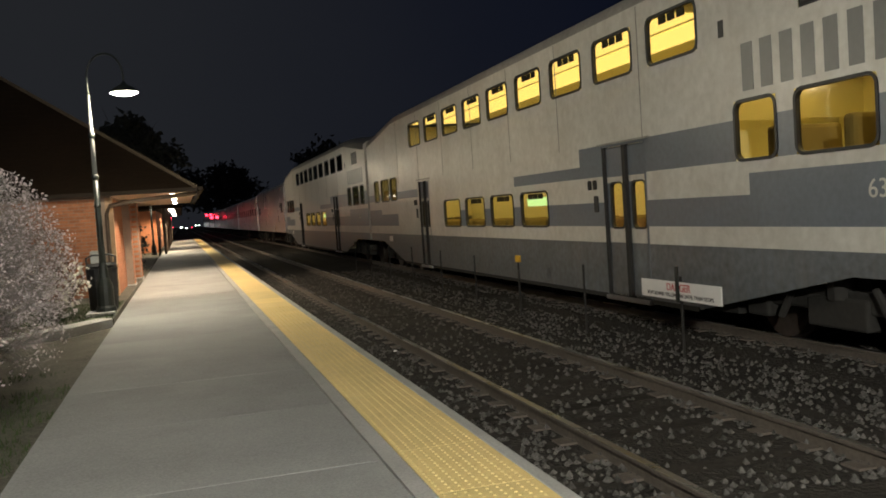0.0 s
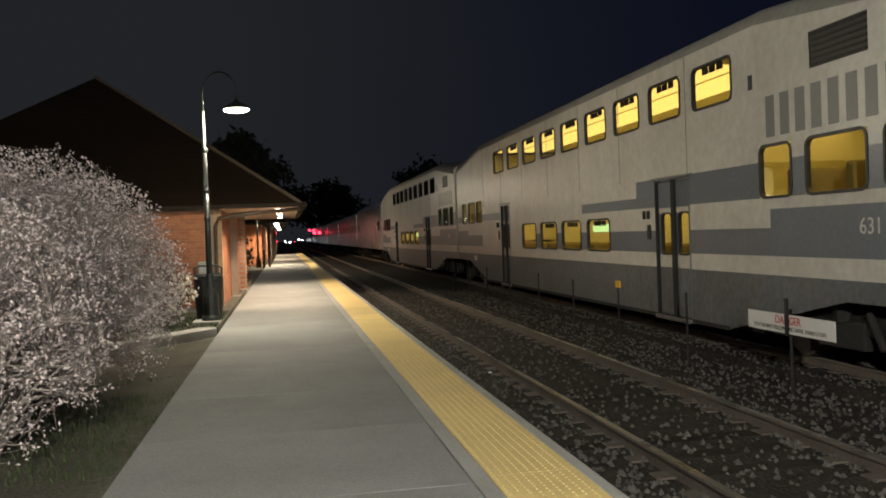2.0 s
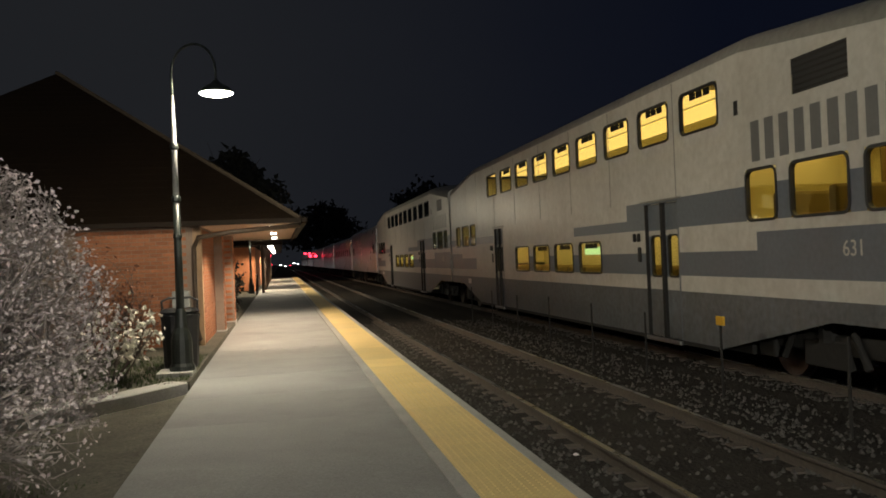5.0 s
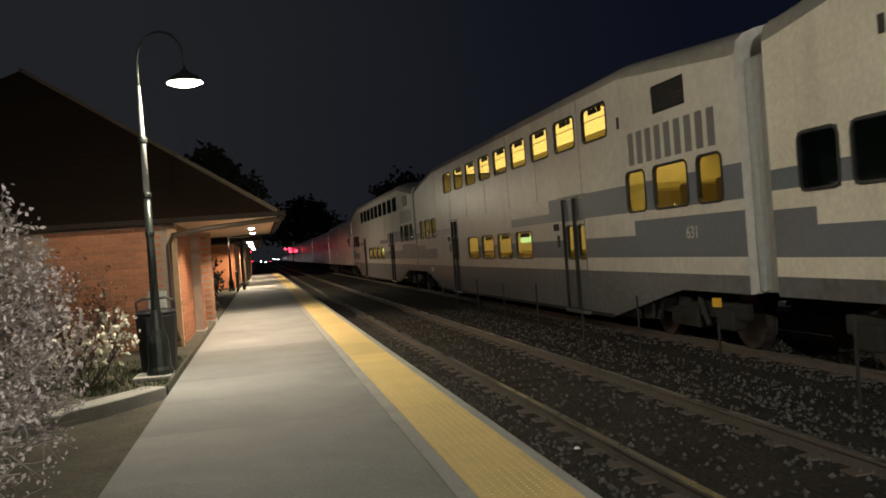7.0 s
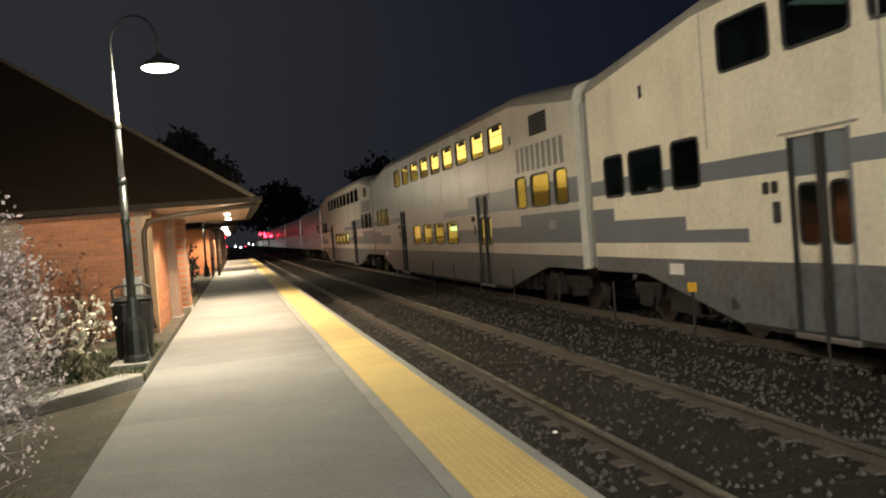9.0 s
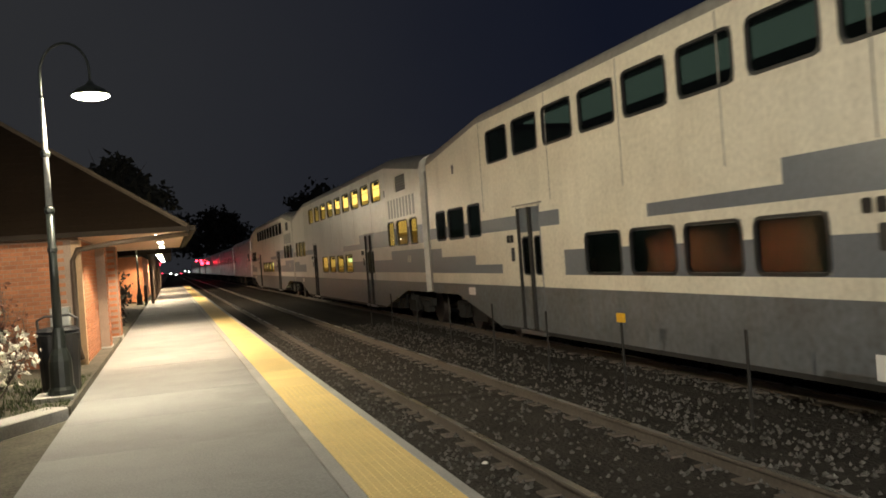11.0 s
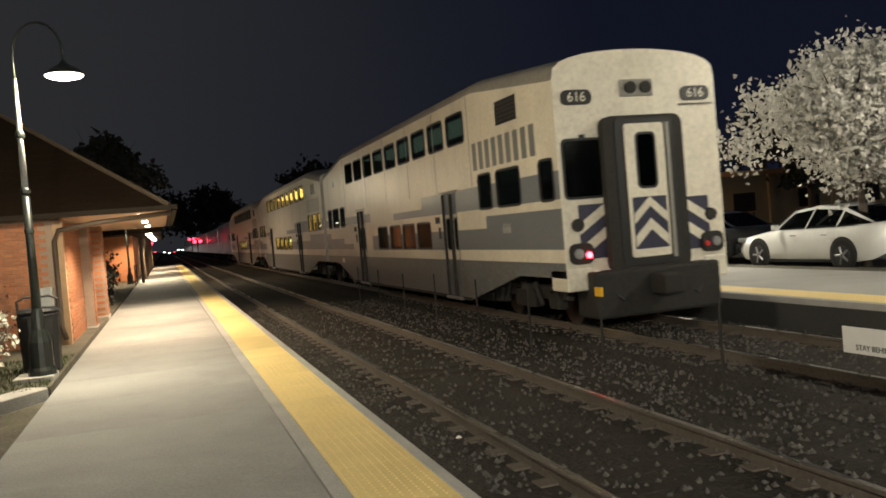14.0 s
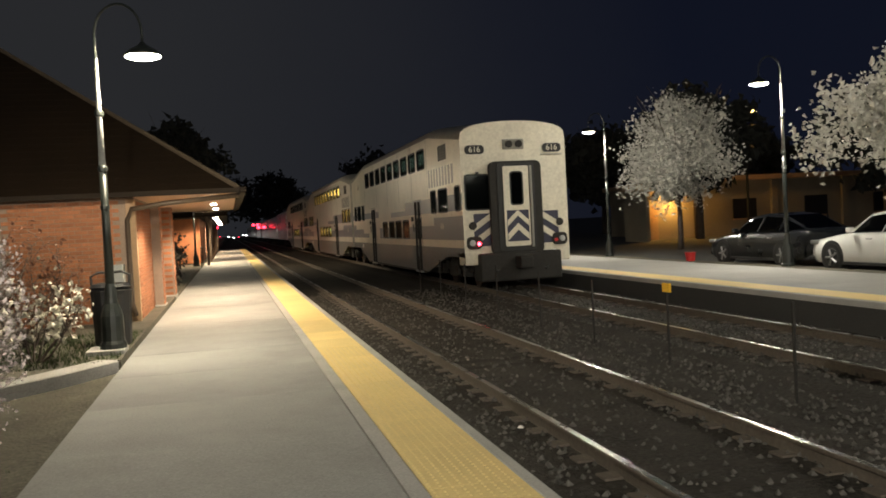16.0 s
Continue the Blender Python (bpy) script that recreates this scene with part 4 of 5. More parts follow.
def low_building():
    root = thing("low_building", 0, 0, -0.1, "long low beige building with a flat roof behind the trees", "building")
    part("wall", B(26, 70, 47, 60, 0, 3.3), BEIGE, root)
    part("roof", B(25.6, 70.4, 46.5, 60.4, 3.3, 3.6, bevel=0.04), SOFFIT, root, "flat roof with a pale edge")
    for k in range(8):
        x = 28 + k * 5
        w = part("window", B(x, x + 1.6, 46.93, 46.99, 1.0, 2.2), BIN, root, "dark window")
        part("sill", B(x - 0.1, x + 1.7, 46.85, 46.92, 0.92, 1.0), SOFFIT, w)
        part("pilaster", B(x + 2.6, x + 3.0, 46.8, 46.99, 0, 3.3), BEIGE, root)
    side = thing("garage_porch", 0, 0, -0.1, "small porch glowing orange under its lamp", "porch")
    part("wall", B(21.2, 25.4, 47, 47.3, 0, 2.9), BEIGE, side)
    part("wall", B(21.0, 21.2, 44.5, 47.3, 0, 2.9), BEIGE, side)
    part("roof", B(20.8, 25.6, 44.3, 47.5, 2.9, 3.05, bevel=0.03), SOFFIT, side)
    part("door", B(22.0, 23.0, 46.94, 46.99, 0, 2.05), SOFFIT, side, "closed door")
    part("lamp", B(23.6, 23.8, 46.85, 46.99, 2.3, 2.5), AMBER, side, "amber wall lamp")


low_building()
li = bpy.data.lights.new("porch_lamp", "POINT")
li.energy, li.color, li.shadow_soft_size = 150, (1.0, 0.55, 0.12), 0.15
new("porch_lamp", li).matrix_basis = pose(23.7, 46.5, 2.2)

street = thing("street_lamp", 27.9, 45.2, -0.1, "tall street lamp with an amber head", "street lamp")
part("pole", Cy((0, 0, 0), (0, 0, 6.9), 0.09, 0.06, 10), POLE, street)
part("arm", tube(bmesh.new(), [(0, 0, 6.8), (0, -0.3, 7.05), (0, -0.6, 7.1)], 0.04, 6), POLE, street)
part("head", lathe(bmesh.new(), [(0.10, -0.14), (0.30, -0.02), (0.30, 0.12), (0.1, 0.26)], 14, (0, -0.7, 6.98)), AMBER, street, "glowing amber lantern")
li = bpy.data.lights.new("street_light", "POINT")
li.energy, li.color, li.shadow_soft_size = 70, (1.0, 0.60, 0.22), 0.2
new("street_light", li).matrix_basis = pose(27.9, 44.4, 6.8)


def signal(name, x, y, z):
    root = thing(name, x, y, -0.1, "crossing signal mast with glowing red lamps", "signal", "far red signals")
    part("mast", Cy((0, 0, 0), (0, 0, z + 0.4), 0.06, 0.06, 8), POLE, root)
    for s in (-0.4, 0.4):
        part("lamp", lathe(bmesh.new(), [(0.02, 0), (0.24, 0.05), (0.24, 0.36), (0.05, 0.42)], 10, (s, -0.1, z - 0.1)), RED_SOFT, root, "glowing red lamp")


signal("crossing_signal", -3.6, 120, 2.6)
signal("crossing_signal", 3.2, 135, 2.4)
signal("crossing_signal", 3.6, 175, 3.2)
for k, (x, z) in enumerate(((-6.5, 1.2), (-5.2, 1.0), (-4.6, 1.3), (-3.4, 0.9), (-2.6, 1.3), (-1.2, 1.1), (-0.3, 0.8), (0.6, 0.9), (1.4, 1.4), (2.2, 1.2))):
    far = thing("distant_car_light", x * 1.4, 190 + 6 * k, z - 0.2, "small distant street lights beyond the crossing", "distant light", "distant lights")
    part("lens", lathe(bmesh.new(), [(0.05, 0), (0.16, 0.1), (0.05, 0.2)], 8), RED_SOFT if k % 3 == 1 else WHITE_FAR, far)
    part("stem", Cy((0, 0, -z + 0.1), (0, 0, 0), 0.04, 0.04, 6), POLE, far)


# ---- train ----
def bogie_mesh():
    bm = bmesh.new()
    for sx in (-1, 1):
        box(bm, sx * 1.02, sx * 1.16, -1.75, 1.75, 0.46, 0.70, bevel=0.03)
        box(bm, sx * 1.0, sx * 1.2, -0.45, 0.45, 0.28, 0.62, bevel=0.03)
        for y in (-1.3, 1.3):
            box(bm, sx * 1.0, sx * 1.22, y - 0.2, y + 0.2, 0.30, 0.62, bevel=0.04)
        cyl(bm, (sx * 1.1, 0.0, 0.6), (sx * 1.1, 0.0, 0.95), 0.16, 0.16, 10)
        for y in (-0.85, 0.85):
            cyl(bm, (sx * 1.22, y, 0.35), (sx * 1.22, y * 0.7, 0.75), 0.045, 0.045, 8)
    box(bm, -1.0, 1.0, -0.3, 0.3, 0.55, 0.9)
    me = bpy.data.meshes.new("bogie_frame")
    bm.to_mesh(me)
    bm.free()
    me.materials.append(UNDER)
    bm = bmesh.new()
    for sx in (-1, 1):
        cyl(bm, (sx * 0.69, 0, 0.42), (sx * 0.82, 0, 0.42), 0.42, 0.42, 22)
        cyl(bm, (sx * 0.66, 0, 0.42), (sx * 0.69, 0, 0.42), 0.45, 0.45, 22)
    cyl(bm, (-0.7, 0, 0.42), (0.7, 0, 0.42), 0.08, 0.08, 10)
    wm = bpy.data.meshes.new("wheelset")
    bm.to_mesh(wm)
    bm.free()
    wm.materials.append(WHEEL)
    return me, wm


BOGIE, WHEELSET = bogie_mesh()


def add_bogies(root, ys):
    for y in ys:
        b = held("bogie", BOGIE, root, "black cast bogie frame")
        b.matrix_basis = pose(0, y, 0)
        for d in (-1.3, 1.3):
            held("wheelset", WHEELSET, b, "steel wheels on an axle").matrix_basis = pose(0, d, 0)


def bilevel(name, rear, front, lay, label, lit):
    """A two-deck commuter coach; coordinates along the train in lay, heights above the rail."""
    mid = (rear + front) / 2
    root = thing(name, TRACK, mid, RAIL, label, "train car", "bilevel train cars")
    half = (front - rear) / 2

    white = CAR_CREAM if lay.get("cab") else CAR_WHITE

    def L(y):
        return y - mid

    def e_of(y):
        return half - abs(y)

    def top(y):
        return 4.08 + 0.42 * min(1, max(0, e_of(y) - 0.15) / 3.6)

    def rise(y):
        return 0.46 - 0.10 * min(1, max(0, e_of(y) - 0.15) / 3.6)

    def bot(y):
        e = e_of(y)
        return 0.90 if e < 1.9 else 0.90 - 0.58 * min(1, (e - 1.9) / 2.7)

    wins = []
    for kind in ("end", "low", "up", "vent"):
        z0, z1 = {"end": (2.17, 2.86), "low": (1.39, 2.03), "up": (3.60, 4.24), "vent": (3.68, 4.12)}[kind]
        for a, b in lay[kind]:
            wins.append((kind, L(min(a, b)), L(max(a, b)), z0, z1))
    doors = [(L(min(a, b)), L(max(a, b))) for a, b in lay["door"]]
    holes = [(a, b, z0, z1) for k, a, b, z0, z1 in wins] + [(a, b, 0.36, 2.60) for a, b in doors]
    bands = [(L(min(a, b)), L(max(a, b)), z0, z1) for a, b, z0, z1 in lay["bands"]]

    def paint(y, z):
        if z < 1.15:
            return 2
        return 1 if any(a < y < b and z0 < z < z1 for a, b, z0, z1 in bands) else 0

    ys = sorted({round(v, 4) for v in [-half, half, -half + 1.9, half - 1.9, -half + 4.6, half - 4.6, -half + 3.75, half - 3.75, -half + 0.15, half - 0.15]
                 + [q for h in holes for q in h[:2]] + [q for b in bands for q in b[:2]]})
    zs = sorted({round(v, 4) for v in [0.30, 0.9, 1.15, 4.60] + [q for h in holes for q in h[2:]] + [q for b in bands for q in b[2:]]})
    vs, fs, mi = [], [], []
    for i in range(len(ys) - 1):
        if ys[i + 1] - ys[i] < 1e-3:
            continue
        yc = (ys[i] + ys[i + 1]) / 2
        for j in range(len(zs) - 1):
            zc = (zs[j] + zs[j + 1]) / 2
            if any(a < yc < b and z0 < zc < z1 for a, b, z0, z1 in holes):
                continue
            q = []
            for y, z in ((ys[i], zs[j]), (ys[i + 1], zs[j]), (ys[i + 1], zs[j + 1]), (ys[i], zs[j + 1])):
                zz = min(max(z, bot(y)), top(y))
                q.append((-1.5, y, top(y) if j == len(zs) - 2 and z == zs[-1] else zz))
            if q[3][2] - q[0][2] < 1e-4 and q[2][2] - q[1][2] < 1e-4:
                continue
            o = len(vs)
            vs += q
            fs.append((o + 3, o + 2, o + 1, o))
            mi.append(paint(yc, zc))
    held("side_wall", mesh_of("side_wall", vs, fs, [white, CAR_BLUE, CAR_SKIRT], mi), root, "dirty white side with stepped blue-grey bands")
    # plain far side
    fsd = [-half, -half + 1.9, -half + 4.6, half - 4.6, half - 1.9, half]
    vs, fs, mi = [], [], []
    for a, b in zip(fsd, fsd[1:]):
        for z0, z1, m in ((0, 1.15, 2), (1.15, 9, 0)):
            o = len(vs)
            vs += [(1.5, a, max(z0, bot(a))), (1.5, b, max(z0, bot(b))), (1.5, b, min(z1, top(b))), (1.5, a, min(z1, top(a)))]
            fs.append((o, o + 1, o + 2, o + 3))
            mi.append(m)
    held("far_side_wall", mesh_of("far_side_wall", vs, fs, [white, CAR_BLUE, CAR_SKIRT], mi), root)
    # roof
    st = [-half, -half + 0.15, -half + 3.75, 0, half - 3.75, half - 0.15, half]
    n = 14
    vs = [(1.5 * -math.cos(math.pi * k / n), y, top(y) + rise(y) * math.sin(math.pi * k / n) ** 0.65) for y in st for k in range(n + 1)]
    fs = [(i * (n + 1) + k, i * (n + 1) + k + 1, (i + 1) * (n + 1) + k + 1, (i + 1) * (n + 1) + k) for i in range(len(st) - 1) for k in range(n)]
    held("roof", mesh_of("roof", vs, [f[::-1] for f in fs], [CAR_ROOF], smooth=True), root, "sooty pale roof sloping down at both ends")
    # end walls
    for y in (-half, half):
        if lay.get("cab") and y < 0:
            continue
        bm = bmesh.new()
        v = [bm.verts.new((1.5 * -math.cos(math.pi * k / n), y, top(y) + rise(y) * math.sin(math.pi * k / n) ** 0.65)) for k in range(n + 1)]
        bm.faces.new(v + [bm.verts.new((1.5, y, 0.9)), bm.verts.new((-1.5, y, 0.9))])
        part("end_wall", bm, white, root)
    # panel seams and drip rails
    for y in lay["seams"]:
        y = L(y)
        part("panel_seam", B(-1.505, -1.499, y - 0.010, y + 0.010, 2.66, top(y) - 0.02), CAR_ROOF, root)
    for a, b in doors:
        part("drip_rail", B(-1.53, -1.499, a - 0.12, b + 0.12, 2.64, 2.665), CAR_ROOF, root)
    part("sill_edge", B(-1.51, -1.495, -half + 4.6, half - 4.6, 0.30, 0.36), UNDER, root, "dark lower sill")
    # windows
    for kind, a, b, z0, z1 in wins:
        yc, zc, w, h = (a + b) / 2, (z0 + z1) / 2, b - a, z1 - z0
        if kind == "vent":
            v = part("vent", B(-1.49, -1.45, a, b, z0, z1), GASKET, root, "dark louvred vent")
            for k in range(6):
                zz = z0 + (k + 0.5) * h / 6
                part("louvre", B(-1.50, -1.47, a + 0.02, b - 0.02, zz - 0.012, zz + 0.012), UNDER, v)
            continue
        dark = (kind in lay["dark"]) or not lit
        fr = part("window", ring_x(bmesh.new(), -1.5, yc, zc, w - 0.045, h - 0.045, 0.038, 0.09, 0.012), GASKET, root, "rounded window in a black gasket")
        part("pane", plate_x(bmesh.new(), -1.475, yc, zc, w - 0.06, h - 0.06, 0.09, 0.006), PANE_DARK if dark else PANE, fr)
        if not dark and kind != "end" and int(round((a + half) / 0.4)) % 2:
            for u in (-0.17, 0.02, 0.2):
                part("blind_clip", B(-1.47, -1.45, yc + u * w - 0.07 * w, yc + u * w + 0.07 * w, z1 - 0.13, z1 - 0.03), GASKET, fr)
        if kind == "low" and lit and a == min(q[1] for q in wins if q[0] == "low"):
            part("display", B(-1.44, -1.42, yc - 0.36 * w, yc + 0.36 * w, z1 - 0.26, z1 - 0.10), GREEN_SIGN, fr, "pale green glowing display strip")
    # doors
    for a, b in doors:
        c = (a + b) / 2
        part("door_post", B(-1.502, -1.42, a + 0.0, a + 0.05, 0.34, 2.62), CAR_BLUE, root, "blue-grey door edge")
        part("door_post", B(-1.502, -1.40, b - 0.02, b + 0.012, 0.34, 2.62), UNDER, root)
        part("door_post", B(-1.50, -1.42, c - 0.045, c + 0.045, 0.34, 2.62), UNDER, root)
        for s0, s1 in ((a + 0.05, c - 0.035), (c + 0.035, b - 0.01)):
            ym, w = (s0 + s1) / 2, s1 - s0
            ww = min(0.40, w - 0.13)
            leaf = part("door", B(-1.445, -1.42, s0, s1, 0.36, 1.15), CAR_SKIRT, root, "sliding door leaf with a tall narrow window")
            for lo, hi, m in ((1.15, 1.37, white), (2.06, 2.15, white), (2.15, 2.6, CAR_BLUE)):
                part("door_panel", B(-1.445, -1.42, s0, s1, lo, hi), m, leaf)
            for u0, u1 in ((s0, ym - ww / 2), (ym + ww / 2, s1)):
                part("door_stile", B(-1.445, -1.42, u0, u1, 1.37, 2.06), CAR_BLUE if lay["doorband"] else white, leaf)
            part("door_frame", ring_x(bmesh.new(), -1.445, ym, 1.715, ww - 0.04, 0.66, 0.03, 0.07, 0.008), GASKET, leaf)
            part("pane", plate_x(bmesh.new(), -1.43, ym, 1.715, ww - 0.03, 0.67, 0.07, 0.004), PANE if lit else PANE_DARK, leaf)
        part("step", B(-1.56, -1.40, a, b, 0.28, 0.345, bevel=0.01), STEEL, root, "steel door step")
        for yy, zz in ((b + 0.28, 2.05), (b + 0.46, 2.05)):
            part("door_control", plate_x(bmesh.new(), -1.5, yy, zz, 0.11, 0.15, 0.03, 0.02), UNDER, root, "small dark control box")
        part("door_control", plate_x(bmesh.new(), -1.5, b + 0.26, 1.75, 0.13, 0.26, 0.03, 0.02), GASKET, root, "small dark control box")
    # letters of the operator's name as plain bars
    a, b = lay["name"]
    step = (b - a) / 9
    for k in range(9):
        yy = L(a + (k + 0.5) * step)
        part("name_bar", B(-1.505, -1.499, yy - abs(step) * 0.30, yy + abs(step) * 0.30, 2.96, 3.50), LETTER, root, "plain grey bar of the operator's lettering")
    m = Matrix.Translation((-1.506, L(lay["number_at"]), 1.76)) @ Euler((radians(90), 0, radians(-90))).to_matrix().to_4x4()
    text("car_number", lay["number"], 0.26, m, CAR_WHITE, root, "white car number")
    part("slot", B(-1.507, -1.49, L(lay["slot"]) - 0.05, L(lay["slot"]) + 0.05, 3.65, 3.85), GASKET, root)
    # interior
    # unlit decks take the panel colour darkened in place of shade
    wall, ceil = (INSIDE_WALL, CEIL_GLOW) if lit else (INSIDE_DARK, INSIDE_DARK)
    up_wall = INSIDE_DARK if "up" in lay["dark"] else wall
    ya, yb = -half + 4.8, half - 4.8
    part("deck", B(-1.40, 1.40, ya, yb, 0.45, 0.55), wall, root, "lower deck floor")
    part("deck", B(-1.40, 1.40, ya, yb, 2.55, 2.70), wall, root, "upper deck floor")
    part("deck", B(-1.40, 1.40, -half + 0.2, ya, 1.55, 1.62), wall, root)
    part("deck", B(-1.40, 1.40, yb, half - 0.2, 1.55, 1.62), wall, root)
    part("inner_wall", B(0.55, 0.60, ya, yb, 0.55, 2.55), wall, root, "inner lining, cream where lit")
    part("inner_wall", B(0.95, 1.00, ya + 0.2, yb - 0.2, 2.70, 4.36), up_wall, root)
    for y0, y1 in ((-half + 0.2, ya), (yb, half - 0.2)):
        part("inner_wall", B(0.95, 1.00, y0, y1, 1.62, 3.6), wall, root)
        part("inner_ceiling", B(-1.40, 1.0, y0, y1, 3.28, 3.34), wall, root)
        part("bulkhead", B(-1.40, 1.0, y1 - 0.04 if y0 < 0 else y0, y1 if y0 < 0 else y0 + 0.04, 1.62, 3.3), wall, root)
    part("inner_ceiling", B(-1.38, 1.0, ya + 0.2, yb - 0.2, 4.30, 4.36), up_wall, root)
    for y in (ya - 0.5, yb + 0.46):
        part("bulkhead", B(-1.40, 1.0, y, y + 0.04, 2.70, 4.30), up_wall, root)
    if not lit:
        for x, z, y0, y1 in ((-0.2, 2.52, ya + 0.3, yb - 0.3), (-0.2, 3.25, -half + 0.5, ya - 0.2), (-0.2, 3.25, yb + 0.2, half - 0.5), (-0.4, 4.27, ya + 0.4, yb - 0.4)):
            part("light_strip", B(x - 0.6, x + 0.6, y0, y1, z, z + 0.02), DIM_GLOW, root, "dim night ceiling light")
    if lit:
        for x, z, y0, y1 in ((-0.5, 2.52, ya + 0.3, yb - 0.3), (-0.2, 3.25, -half + 0.5, ya - 0.2), (-0.2, 3.25, yb + 0.2, half - 0.5), (-0.75, 4.27, ya + 0.6, yb - 0.6)):
            if "up" in lay["dark"] and z > 4:
                continue
            for x0, x1 in ((-1.25, -0.72), (-0.55, 0.25)):
                part("light_strip", B(x0, x1, y0, y1, z, z + 0.025), CEIL_GLOW, root, "warm glowing ceiling light")
        bm = bmesh.new()
        box(bm, -1.3, -0.35, -0.08, 0.08, 0.0, 0.92, bevel=0.05)
        box(bm, -1.3, -0.35, 0.06, 0.52, 0.28, 0.46, bevel=0.04)
        sm = bpy.data.meshes.new("seat")
        bm.to_mesh(sm)
        bm.free()
        sm.materials.append(SEAT)
        k = 0
        y = ya + 0.8
        while y < yb - 0.6:
            held("seat", sm, root, "olive padded seat").matrix_basis = pose(0, y, 0.6, 0, 0, 0)
            if "up" not in lay["dark"]:
                held("seat", sm, root, "olive padded seat").matrix_basis = pose(0, y + 0.3, 2.70)
            y += 1.05
    if lit:
        for y in (-half + 1.0, -half + 2.1, -half + 3.3, half - 3.6, half - 2.5, half - 1.4):
            held("seat", sm, root, "olive padded seat").matrix_basis = pose(0, y, 1.62)
        for y in (-half + 1.55, -half + 2.75, half - 1.9):
            part("partition", B(-0.1, 0.9, y, y + 0.03, 1.62, 3.1), SEAT, root, "olive partition panel")
    add_bogies(root, (-half + 2.5, half - 2.5))
    part("underframe", B(-1.2, 1.2, -half + 4.2, half - 4.2, 0.28, 0.45), UNDER, root, "black underframe")
    part("underframe", B(-1.2, 1.2, -half + 0.1, half - 0.1, 0.92, 1.1), UNDER, root)
    if not lay.get("cab"):
        for k in range(4):
            yy = -half - 0.09 - k * 0.16
            part("gangway_fold", B(-1.38 + 0.02 * (k % 2), 1.38, yy - 0.075, yy + 0.075, 0.92, 4.0, bevel=0.03), DIAPHRAGM, root, "pale grey gangway bellows")
        part("coupler", B(-0.2, 0.2, -half - 0.6, -half, 0.6, 0.9), UNDER, root, "coupler")
    part("reflector", B(-1.512, -1.5, half - 3.1, half - 2.7, 0.92, 1.08), SIGN_WHITE, root, "small pale data plate")
    return root, half, top


